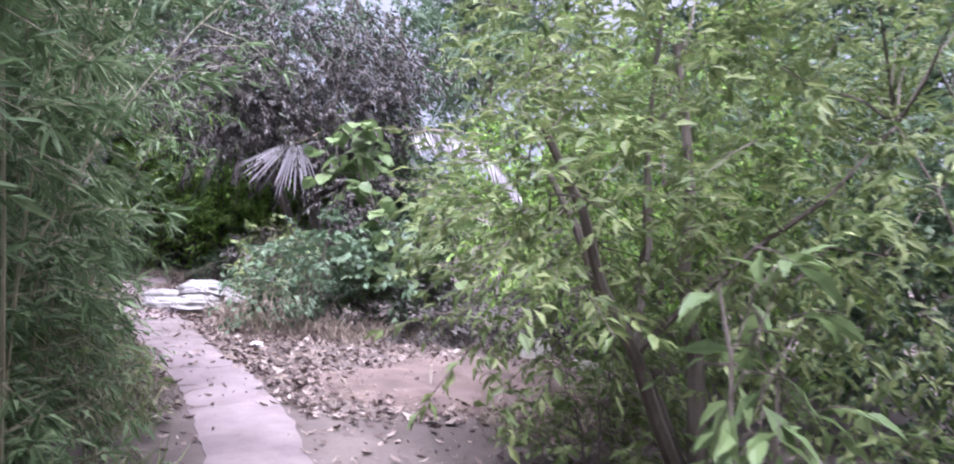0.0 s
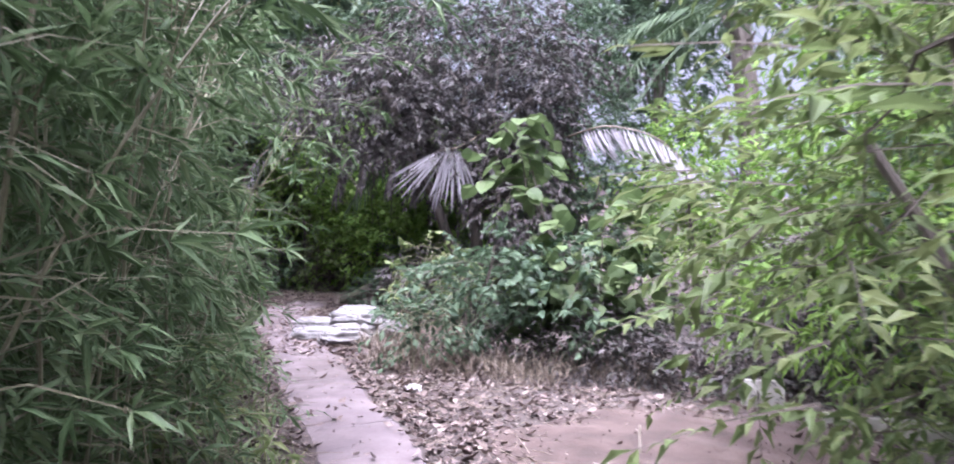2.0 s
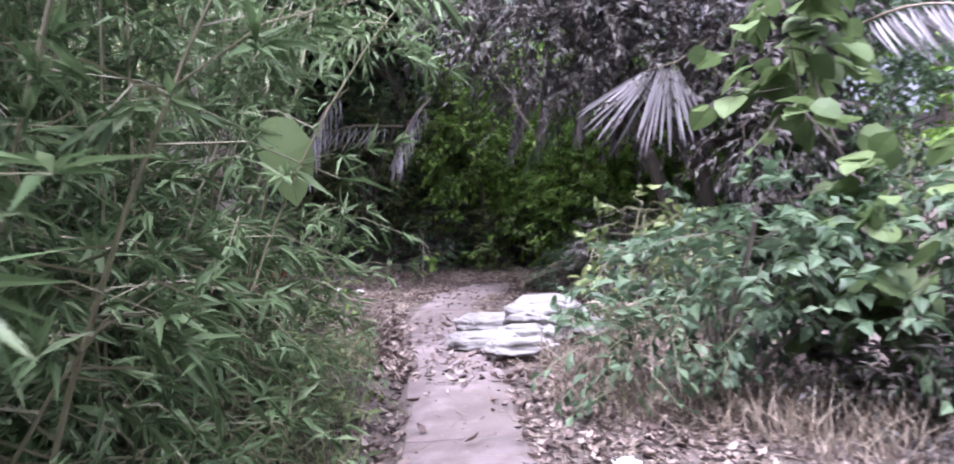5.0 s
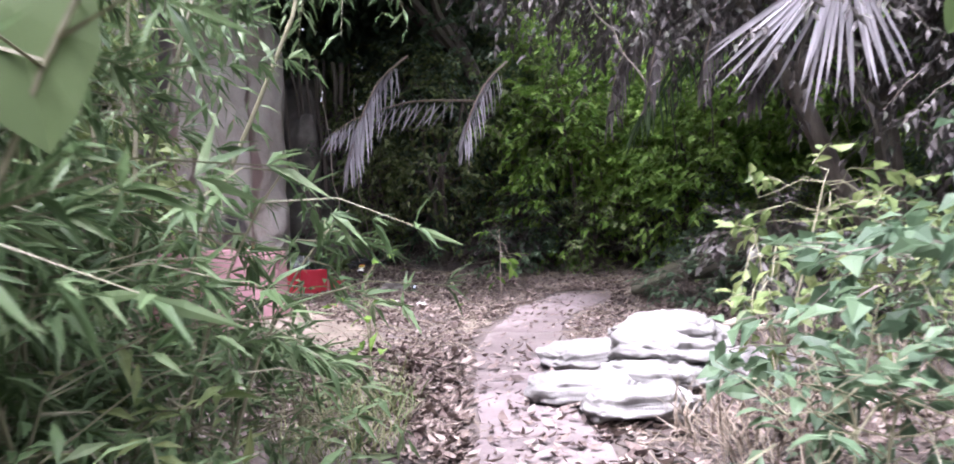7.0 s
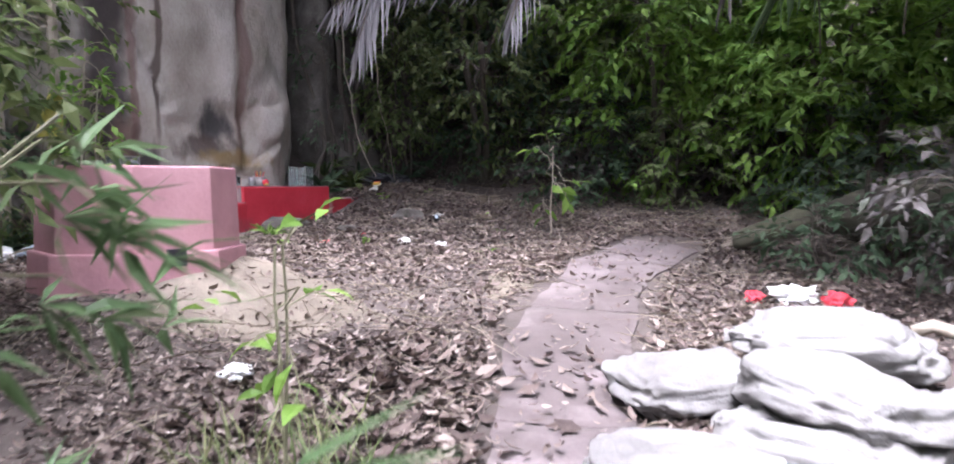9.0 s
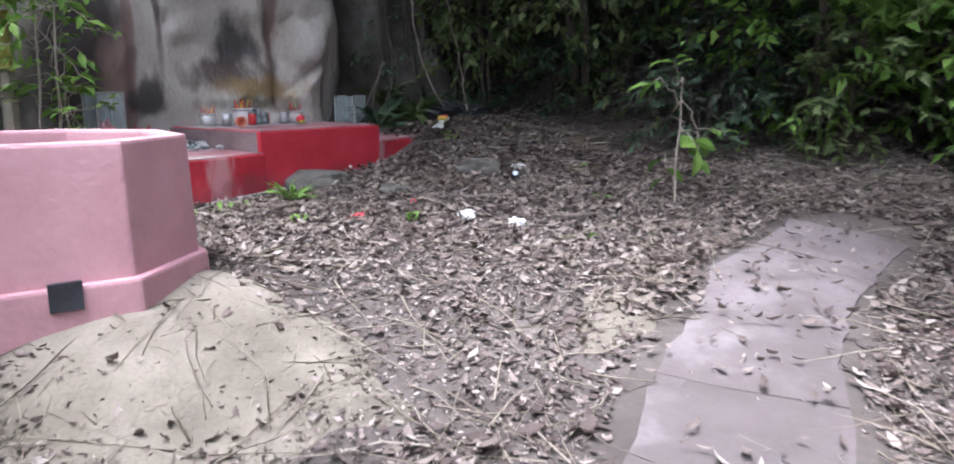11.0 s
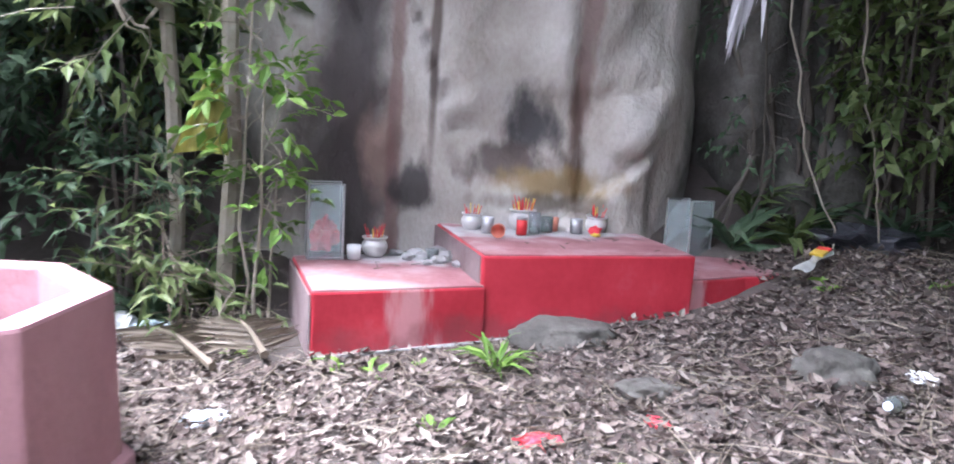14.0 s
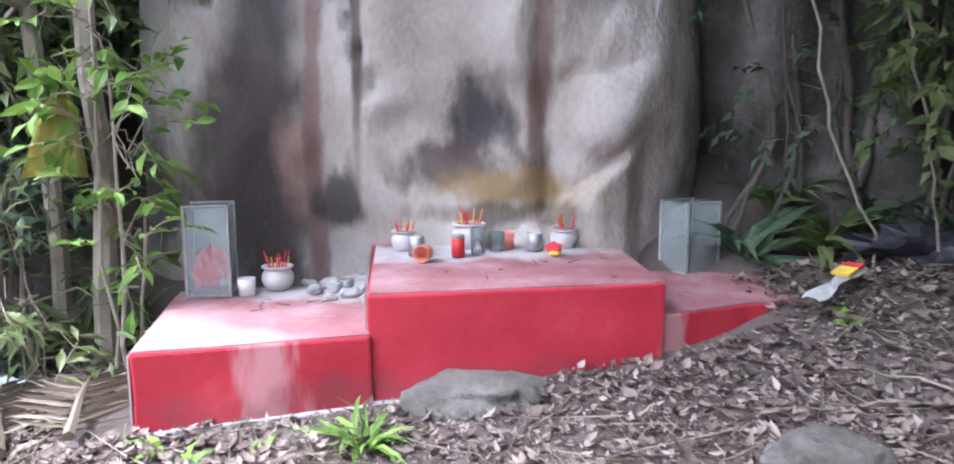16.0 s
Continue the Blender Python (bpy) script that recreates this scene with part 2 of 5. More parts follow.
blotch(REDTOP, (0.36, 0.3, 0.29), (-9.3, 11.95, 2.2), (0.2, 0.4, 0.3), 0.4, 6, 0.7)


# ---- helpers of the build ----
def ground_z(x, y):
    """Height of the ground: a slope that climbs to the north-west, a bank behind the clearing, small unevenness."""
    z = -0.206 - 0.0795 * x + 0.1088 * y
    d = (y - 14.9 - (x + 10) * 0.42) * 0.92
    if d > 0:
        z += 0.42 * d * min(1.0, d / 1.5) if d < 8 else 0.42 * 8
    e = -(x + 10.1) - max(0.0, (y - 14.5)) * 0.2
    if e > 0 and d < 3:
        z += min(0.5 * e * min(1, e / 0.6), 2.5)
    f = y - 26
    if f > 0:
        z -= 0.1088 * f
    if x < -20:
        z += 0.0795 * (x + 20)
    if x > 20:
        z += 0.0795 * (x - 20)
    if y < -15:
        z -= 0.1088 * (y + 15)
    z += 0.16 * math.exp(-((x + 9.6) ** 2 / 0.5 + (y - 14.75) ** 2 / 0.35))
    z += 0.29 * math.exp(-((x + 7.55) ** 2 + (y - 10.9) ** 2) / 1.0)
    z += 0.05 * math.exp(-((x + 8.6) ** 2 + (y - 11.8) ** 2) / 2.2)
    z += 0.045 * noise.noise((x * 0.9, y * 0.9, 0)) + 0.018 * noise.noise((x * 3.1, y * 3.1, 5))
    return z


def add(name, verts, faces, material, parent=None, label="", smooth=False):
    me = bpy.data.meshes.new(name)
    me.from_pydata([tuple(v) for v in verts], [], faces)
    me.materials.append(material)
    if smooth:
        me.shade_smooth()
    ob = new(name, me)
    if parent:
        ob.parent = parent
    if label:
        ob["label"] = label
    return ob


def part(name, bm, material, parent=None, label="", smooth=False):
    me = bpy.data.meshes.new(name)
    bm.to_mesh(me)
    bm.free()
    me.materials.append(material)
    if smooth:
        me.shade_smooth()
    ob = new(name, me)
    if parent:
        ob.parent = parent
    if label:
        ob["label"] = label
    return ob


def thing(name, at, label, category, group="", kind="", rz=0):
    ob = new(name)
    ob.empty_display_size = 0.1
    ob.matrix_basis = pose(at[0], at[1], at[2], 0, 0, rz)
    return tagged(ob, label, category, group, kind)


class Soup:
    """Collects triangles and quads for one mesh."""
    def __init__(self):
        self.v, self.f, self.n = [], [], 0

    def put(self, verts, faces):
        verts = np.asarray(verts, float).reshape(-1, 3)
        self.v.append(verts)
        self.f.extend([tuple(i + self.n for i in f) for f in faces])
        self.n += len(verts)

    def tube(self, pts, r0, r1, sides=5):
        pts = np.asarray(pts, float)
        n = len(pts)
        rings = []
        for i in range(n):
            d = Vector(pts[min(i + 1, n - 1)] - pts[max(i - 1, 0)])
            if d.length < 1e-6:
                d = Vector((0, 0, 1))
            a = d.orthogonal().normalized()
            b = d.normalized().cross(a)
            r = r0 + (r1 - r0) * i / (n - 1)
            for k in range(sides):
                w = 2 * math.pi * k / sides
                rings.append(pts[i] + np.array(a) * r * math.cos(w) + np.array(b) * r * math.sin(w))
        f = [(i * sides + k, i * sides + (k + 1) % sides, (i + 1) * sides + (k + 1) % sides, (i + 1) * sides + k) for i in range(n - 1) for k in range(sides)]
        f.append(tuple(range(sides))[::-1])
        f.append(tuple(range((n - 1) * sides, n * sides)))
        self.put(rings, f)

    def leaves(self, base, way, length, width, up=None, curl=0.15, wide=0.45, rng=None, lod=0):
        """Folded leaves: base points, directions, lengths and widths, all arrays."""
        base, way = np.asarray(base, float), np.asarray(way, float)
        n = len(base)
        if not n:
            return
        way = way / (np.linalg.norm(way, axis=1, keepdims=True) + 1e-9)
        if up is None:
            up = np.tile([0.0, 0, 1], (n, 1)) + rng.normal(0, 0.45, (n, 3))
        side = np.cross(way, up)
        side /= np.linalg.norm(side, axis=1, keepdims=True) + 1e-9
        nrm = np.cross(side, way)
        L = np.broadcast_to(length, (n,))[:, None]
        W = np.broadcast_to(width, (n,))[:, None]
        c = curl * L
        p0 = base
        pm = base + way * L * wide + nrm * c * 0.25
        pl = base + way * L * wide + side * W * 0.5 + nrm * (c * 0.25 + W * 0.13)
        pr = base + way * L * wide - side * W * 0.5 + nrm * (c * 0.25 + W * 0.13)
        if lod == 3:
            rim = [(0.0, 0.0), (0.08, 0.3), (0.35, 0.5), (0.65, 0.42), (0.88, 0.2), (1.0, 0.0), (0.88, -0.2), (0.65, -0.42), (0.35, -0.5), (0.08, -0.3)]
            pts = [base + way * L * 0.45] + [base + way * L * a + side * W * b + nrm * (abs(b) * W * 0.22 - c * a * a) for a, b in rim]
            v = np.stack(pts, axis=1).reshape(-1, 3)
            tris = np.array([[0, 1 + k, 1 + (k + 1) % 10] for k in range(10)])[None] + self.n + 11 * np.arange(n)[:, None, None]
            self.v.append(v)
            self.f.extend(map(tuple, tris.reshape(-1, 3).tolist()))
            self.n += len(v)
            return
        if lod:
            pt = base + way * L - nrm * c
            o = self.n + (5 if lod == 1 else 4) * np.arange(n)[:, None, None]
            if lod == 1:
                v = np.stack([p0, pl, pm, pr, pt], axis=1).reshape(-1, 3)
                tris = np.array([[0, 2, 1], [0, 3, 2], [1, 2, 4], [2, 3, 4]])[None] + o
            else:
                v = np.stack([p0, pl, pr, pt], axis=1).reshape(-1, 3)
                tris = np.array([[0, 3, 1], [0, 2, 3]])[None] + o
            self.v.append(v)
            self.f.extend(map(tuple, tris.reshape(-1, 3).tolist()))
            self.n += len(v)
            return
        ql = base + way * L * 0.78 + side * W * 0.3 - nrm * (c * 0.2 - W * 0.07)
        qr = base + way * L * 0.78 - side * W * 0.3 - nrm * (c * 0.2 - W * 0.07)
        qm = base + way * L * 0.78 - nrm * c * 0.2
        pt = base + way * L - nrm * c
        v = np.stack([p0, pl, pm, pr, ql, qm, qr, pt], axis=1).reshape(-1, 3)
        o = self.n + 8 * np.arange(n)[:, None, None]
        quads = np.array([[1, 2, 5, 4], [2, 3, 6, 5]])[None] + o
        tris = np.array([[0, 2, 1], [0, 3, 2], [4, 5, 7], [5, 6, 7]])[None] + o
        self.v.append(v)
        self.f.extend(map(tuple, quads.reshape(-1, 4).tolist()))
        self.f.extend(map(tuple, tris.reshape(-1, 3).tolist()))
        self.n += len(v)

    def out(self, name, material, parent=None, label="", smooth=False):
        return add(name, np.concatenate(self.v).tolist(), self.f, material, parent, label, smooth)


def bend(a, b, n, wob, rng, sag=0.0):
    """A wavering line from a to b."""
    a, b = np.asarray(a, float), np.asarray(b, float)
    t = np.linspace(0, 1, n)[:, None]
    p = a + (b - a) * t
    p[1:-1] += rng.normal(0, wob, (n - 2, 3))
    p[:, 2] += (-4 * sag * t * (1 - t))[:, 0]
    return p


def plant(name, label, category, at, lobes, sprays, spray_len, per, leaf, leafm, barkm=None, trunk=(0.05, 0.02), stems=1, droop=0.3,
          seed=0, group="", kind="", spread=0.9, hollow=0.5, wide=0.45, curl=0.15, trunk_top=0.55, splay=0.08, lod=1):
    """A woody plant: stems, limbs and twigs, and a crown of single leaves round the lobes (x, y, z, radius x, y, z), all from its foot."""
    rng = np.random.default_rng(seed)
    barkm = barkm or BARK
    ob = thing(name, at, label, category, group, kind)
    wood, twigs, crown = Soup(), Soup(), Soup()
    lob = np.array(lobes, float)
    vol = lob[:, 3] * lob[:, 4] * lob[:, 5]
    which = rng.choice(len(lob), sprays, p=vol ** 0.67 / (vol ** 0.67).sum())
    d = rng.normal(0, 1, (sprays, 3))
    d /= np.linalg.norm(d, axis=1, keepdims=True)
    rad = (hollow + (1.08 - hollow) * rng.random(sprays) ** 0.6) * (1 + 0.28 * np.array([noise.noise((a[0] * 2 + seed, a[1] * 2, a[2] * 2)) for a in d]))
    P = lob[which, :3] + d * lob[which, 3:] * rad[:, None]
    P[:, 2] = np.maximum(P[:, 2], 0.06)
    W = d * np.array([1, 1, 0.6]) + rng.normal(0, 0.5, (sprays, 3)) + np.array([0, 0, 0.25 - droop])
    W /= np.linalg.norm(W, axis=1, keepdims=True)
    mids = lob[:, :3]
    feet = []
    for s in range(stems):
        c = mids[s % len(mids)]
        a = 2 * math.pi * rng.random()
        f = np.array([math.cos(a) * splay * (s > 0), math.sin(a) * splay * (s > 0), -0.08])
        top = np.array([c[0] + rng.normal(0, 0.05), c[1] + rng.normal(0, 0.05), c[2] + lob[s % len(mids), 5] * trunk_top])
        line = bend(f, top, 7, 0.03 * max(0.3, top[2] * 0.3), rng)
        if s == 0:
            wood.tube(line, trunk[0], trunk[1], 7)
        else:
            stem = Soup()
            stem.tube(line, trunk[0] * 0.8, trunk[1], 7)
            stem.out("stem", barkm, ob)
        feet.append(line)
    for c in mids[stems:]:
        ln = feet[rng.integers(len(feet))]
        wood.tube(bend(ln[3], c, 5, 0.05, rng), trunk[1] * 1.1, trunk[1] * 0.5, 5)
    for i in rng.choice(sprays, min(sprays, 46), replace=False):
        ln = np.concatenate(feet + [mids])
        q = ln[np.argmin(np.linalg.norm(ln - P[i], axis=1) + 0.25 * rng.random(len(ln)))]
        twigs.tube(bend(q, P[i], 4, 0.03, rng), max(0.004, trunk[1] * 0.4), 0.003, 4)
    ll = spray_len * (0.6 + 0.8 * rng.random(sprays))
    for i in range(0, sprays, (1, 2, 4, 1)[lod]):
        e = P[i] + W[i] * ll[i]
        e[2] -= droop * ll[i] * 0.4
        twigs.tube(np.array([P[i], (P[i] + e) / 2 + (0, 0, droop * ll[i] * 0.12), e]), 0.004 + 0.0008 * (leaf[1] > 0.05), 0.0015, 3)
    t = np.tile((np.arange(per) + 0.6) / per, sprays)
    k = np.repeat(np.arange(sprays), per)
    t = np.clip(t + rng.normal(0, 0.05, len(t)), 0.05, 1)
    B = P[k] + W[k] * (ll[k] * t)[:, None]
    B[:, 2] -= droop * ll[k] * 0.4 * t
    side = np.cross(W[k], np.array([0, 0, 1.0]) + rng.normal(0, 0.25, (len(k), 3)))
    side /= np.linalg.norm(side, axis=1, keepdims=True) + 1e-9
    sg = np.where(np.arange(len(k)) % 2 == 0, 1, -1)[:, None]
    D = W[k] * 0.75 + side * sg * spread + rng.normal(0, 0.25, (len(k), 3)) - np.array([0, 0, droop * 0.8])
    sz = 0.65 + 0.7 * rng.random(len(k))
    crown.leaves(B, D, leaf[0] * sz, leaf[1] * sz, rng=rng, wide=wide, curl=curl, lod=lod)
    wood.out("trunk", barkm, ob)
    twigs.out("brushwood", barkm, ob)["kind"] = "stuff"
    crown.out("crown", leafm, ob)
    return ob


def foot(x, y, dz=0.0):
    return (x, y, ground_z(x, y) + dz)


def box(bm, x0, x1, y0, y1, z0, z1):
    vs = [bm.verts.new((x, y, z)) for z in (z0, z1) for x, y in ((x0, y0), (x1, y0), (x1, y1), (x0, y1))]
    for f in ((3, 2, 1, 0), (4, 5, 6, 7), (0, 1, 5, 4), (1, 2, 6, 5), (2, 3, 7, 6), (3, 0, 4, 7)):
        bm.faces.new([vs[i] for i in f])
    return vs


def prism(outline, z0, z1, bevel=0.012, cuts=0, rough=0.0):
    """A block over an outline, with worn edges; z0 and z1 may be lists, one height a corner."""
    bm = bmesh.new()
    n = len(outline)
    lo = z0 if isinstance(z0, (list, tuple)) else [z0] * n
    hi = z1 if isinstance(z1, (list, tuple)) else [z1] * n
    a = [bm.verts.new((p[0], p[1], h)) for p, h in zip(outline, lo)]
    b = [bm.verts.new((p[0], p[1], h)) for p, h in zip(outline, hi)]
    bm.faces.new(a[::-1])
    bm.faces.new(b)
    for i in range(n):
        bm.faces.new((a[i], a[(i + 1) % n], b[(i + 1) % n], b[i]))
    bmesh.ops.recalc_face_normals(bm, faces=bm.faces)
    if bevel:
        bmesh.ops.bevel(bm, geom=list(bm.edges), offset=bevel, segments=2, profile=0.6, affect="EDGES")
    if cuts:
        bmesh.ops.triangulate(bm, faces=[f for f in bm.faces if len(f.verts) > 4])
        bmesh.ops.subdivide_edges(bm, edges=[e for e in bm.edges if e.calc_length() > 0.15], cuts=cuts, use_grid_fill=True)
        for v in bm.verts:
            v.co += Vector(noise.noise_vector(v.co * 6)) * rough
    return bm


def lathe(profile, sides=20):
    bm = bmesh.new()
    rings = [[bm.verts.new((r * math.cos(2 * math.pi * k / sides), r * math.sin(2 * math.pi * k / sides), z)) for k in range(sides)] for r, z in profile]
    for a, b in zip(rings, rings[1:]):
        for k in range(sides):
            bm.faces.new((a[k], a[(k + 1) % sides], b[(k + 1) % sides], b[k]))
    bm.faces.new(rings[0][::-1])
    bm.faces.new(rings[-1])
    return bm


def lump(rx, ry, rz, seed, rough=0.25, sub=3, freq=1.4, power=1.0):
    """A rounded stone-like lump."""
    bm = bmesh.new()
    bmesh.ops.create_icosphere(bm, subdivisions=sub, radius=1)
    for v in bm.verts:
        p = v.co.copy()
        if power != 1.0:
            p = Vector([math.copysign(abs(c) ** power, c) for c in p])
        s = 1 + rough * noise.noise(v.co * freq + Vector((seed * 7.1, seed, 0))) + rough * 0.35 * noise.noise(v.co * freq * 3 + Vector((seed, 0, 3)))
        v.co = Vector((p.x * rx * s, p.y * ry * s, p.z * rz * s))
    return bm


blotch(CONC, (0.07, 0.055, 0.05), (-5.6, 11.9, 1.6), (0.7, 1.6, 1.0), 0.9, 5, 0.6)
blotch(CONC, (0.08, 0.065, 0.055), (-3.6, 9.3, 1.1), (0.6, 1.2, 1.0), 1.0, 6, 0.5)


# ---- ground ----
def make_ground():
    xs = np.concatenate([[-400, -150, -60, -30], np.arange(-20, -12, 0.5), np.arange(-12, 5, 0.12), np.arange(5, 20, 0.75), [30, 60, 150, 400]])
    ys = np.concatenate([[-400, -150, -60, -30], np.arange(-15, -2, 0.75), np.arange(-2, 18, 0.12), np.arange(18, 32, 0.6), [45, 80, 160, 400]])
    v = [(x, y, ground_z(x, y)) for y in ys for x in xs]
    nx = len(xs)
    f = [(j * nx + i, j * nx + i + 1, (j + 1) * nx + i + 1, (j + 1) * nx + i) for j in range(len(ys) - 1) for i in range(nx - 1)]
    tagged(add("ground", v, f, SOIL, smooth=True), "brown forest soil sloping gently uphill under leaf litter", "ground", kind="structure")


make_ground()

PATH = [(0.5, -3.0), (0.1, -0.5), (-0.4, 2.0), (-1.1, 4.2), (-1.75, 5.75), (-2.4, 7.0), (-3.1, 8.0), (-3.75, 9.1), (-4.4, 10.2), (-5.05, 11.05), (-5.5, 11.8), (-5.85, 12.6), (-6.1, 13.4), (-6.15, 14.3)]


def path_at(s):
    """Point and direction at s metres along the trodden path."""
    for a, b in zip(PATH, PATH[1:]):
        l = math.dist(a, b)
        if s <= l:
            return a[0] + (b[0] - a[0]) * s / l, a[1] + (b[1] - a[1]) * s / l, (b[0] - a[0]) / l, (b[1] - a[1]) / l
        s -= l
    return (*PATH[-1], 0.0, 1.0)


PATH_LEN = sum(math.dist(a, b) for a, b in zip(PATH, PATH[1:]))


def make_path():
    rng = np.random.default_rng(4)
    root = thing("path", (0, 0, 0), "narrow worn pinkish concrete footpath with cracked slabs", "path", kind="structure")
    s, slabs = 0.0, 0
    while s < PATH_LEN - 0.1:
        l = min(rng.uniform(1.0, 1.7), PATH_LEN - s)
        left, right = [], []
        n = 14
        for i in range(n + 1):
            x, y, dx, dy = path_at(s + 0.004 + (l - 0.008) * i / n)
            nx, ny = -dy, dx
            w = 0.345 + 0.06 * noise.noise((x * 1.3, y * 1.3, 1)) + 0.03 * noise.noise((x * 9, y * 9, 4))
            if s + l > PATH_LEN - 4:
                w -= 0.05
            left.append((x + nx * w, y + ny * w))
            right.append((x - nx * (w + 0.02 * noise.noise((x * 7, y * 7, 8))), y - ny * w))
        v, f = [], []
        tilt = rng.normal(0, 0.006)
        for i in range(n + 1):
            for k in range(7):
                t = k / 6
                x = left[i][0] + (right[i][0] - left[i][0]) * t
                y = left[i][1] + (right[i][1] - left[i][1]) * t
                edge = 0.012 if k in (0, 6) or i in (0, n) else 0.0
                v.append((x, y, ground_z(x, y) + 0.028 - edge + tilt * (t - 0.5) + 0.006 * noise.noise((x * 5, y * 5, 2))))
        top = len(v)
        rim = [i * 7 for i in range(n + 1)] + [n * 7 + k for k in range(1, 7)] + [i * 7 + 6 for i in range(n - 1, -1, -1)] + [k for k in range(5, 0, -1)]
        f = [(i * 7 + k, (i + 1) * 7 + k, (i + 1) * 7 + k + 1, i * 7 + k + 1) for i in range(n) for k in range(6)]
        v += [(v[r][0], v[r][1], v[r][2] - 0.14) for r in rim]
        m = len(rim)
        f += [(rim[i], top + i, top + (i + 1) % m, rim[(i + 1) % m]) for i in range(m)]
        add("slab", v, f, CONC, root)
        s += l


make_path()


def patch(name, label, cx, cy, rx, ry, h, material, seed, cat, turn=0.0):
    """A low spread of loose material on the ground."""
    v, f = [(cx, cy, ground_z(cx, cy) + h)], []
    rings, seg = 12, 64
    for r in range(1, rings + 1):
        for k in range(seg):
            a = 2 * math.pi * k / seg
            q = r / rings * (1 + 0.22 * noise.noise((math.cos(a) * 1.6 + seed, math.sin(a) * 1.6, 0)) + 0.06 * noise.noise((math.cos(a) * 7, math.sin(a) * 7, seed)))
            px, py = rx * q * math.cos(a), ry * q * math.sin(a)
            x, y = cx + px * math.cos(turn) - py * math.sin(turn), cy + px * math.sin(turn) + py * math.cos(turn)
            t = r / rings
            v.append((x, y, ground_z(x, y) + h * (1 - t ** 2.5) - 0.03 * t ** 6 + 0.02 * noise.noise((x * 4, y * 4, 3))))
    f = [(0, 1 + k, 1 + (k + 1) % seg) for k in range(seg)]
    for r in range(rings - 1):
        f += [(1 + r * seg + k, 1 + (r + 1) * seg + k, 1 + (r + 1) * seg + (k + 1) % seg, 1 + r * seg + (k + 1) % seg) for k in range(seg)]
    return tagged(add(name, v, f, material, smooth=True), label, cat, kind="structure")


patch("sand_patch", "low spread of pinkish builder's sand strewn with leaves", -0.1, 7.7, 1.6, 1.3, 0.06, SAND, 2, "sand", 0.6)
patch("sand_patch", "pale sandy apron beside the pink furnace", -7.1, 11.05, 0.85, 0.7, 0.03, PALESAND, 5, "sand", 0.4)
# small pale spread that paints a sun fleck on the ground
patch("sand_patch", "pale patch of ground beside the path, coloured as a sun fleck", -6.45, 12.62, 0.2, 0.42, 0.015, PALESAND, 8, "sand", 0.35)


def make_boulder():
    """One huge upright boulder, whose front stands over the altar."""
    ny, nz = 170, 150
    v, f = [], []
    for j in range(nz + 1):
        z = 1.3 + 5.7 * j / nz
        for i in range(ny + 1):
            a = -0.5 * math.pi + math.pi * i / ny
            sy = math.copysign(abs(math.sin(a)) ** 0.62, math.sin(a))
            top = max(0.0, (z - 5.4) / 1.6)
            q = math.sqrt(max(0.0, 1 - top * top))
            y = 12.7 + 1.62 * q * sy
            x = -12.1 + 1.68 * q * max(0.0, math.cos(a)) ** 0.4
            # overall swell, cracks and ledges of the front
            x += 0.2 * noise.noise((y * 0.9, z * 0.8, 1.7)) + 0.08 * noise.noise((y * 2.2, z * 1.9, 4)) + 0.03 * noise.noise((y * 6, z * 4, 9)) + 0.012 * noise.noise((y * 14, z * 12, 2))
            crack = 12.36 + (3.52 - z) * 0.36 if z > 2.85 else 12.6
            x -= 0.11 * math.exp(-((y - crack) / 0.028) ** 2) + 0.035 * (y < crack) * (y > crack - 0.4)
            x -= 0.06 * math.exp(-((y - 13.33 - 0.04 * math.sin(z * 3)) / 0.05) ** 2)
            slant = 2.44 + (y - 13.28) * 0.8
            if 13.1 < y < 13.85 and z < slant:
                x += 0.09 * min(1.0, (slant - z) / 0.05) * min(1.0, (y - 13.1) / 0.1) * min(1.0, (13.85 - y) / 0.1)
            x += 0.12 * math.exp(-(((y - 13.64) / 0.2) ** 2 + ((z - 2.98) / 0.2) ** 2) ** 2)
            x -= 0.035 * math.exp(-((z - 3.2 - 0.15 * (y - 13.6)) / 0.02) ** 2) * (13.42 < y < 13.8)
            x -= 0.06 * math.exp(-(((y - 12.98) / 0.22) ** 2 + ((z - 2.92) / 0.28) ** 2))
            v.append((x, y, z))
    w = ny + 1
    f = [(j * w + i, j * w + i + 1, (j + 1) * w + i + 1, (j + 1) * w + i) for j in range(nz) for i in range(ny)]
    f.append(tuple(range(w))[::-1])
    f.append(tuple(range(nz * w, nz * w + w)))
    f += [((j + 1) * w, (j + 1) * w + ny, j * w + ny, j * w) for j in range(nz)]
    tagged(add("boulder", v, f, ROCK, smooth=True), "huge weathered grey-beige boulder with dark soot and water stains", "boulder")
    bm = lump(1.2, 0.85, 2.4, 4, 0.45, 5, 1.6)
    ob = part("boulder", bm, STONE, smooth=True)
    ob.matrix_basis = pose(-11.7, 14.8, 3.0, 0, 0, 20)
    tagged(ob, "dark mossy boulder half hidden under hanging roots", "boulder")


make_boulder()


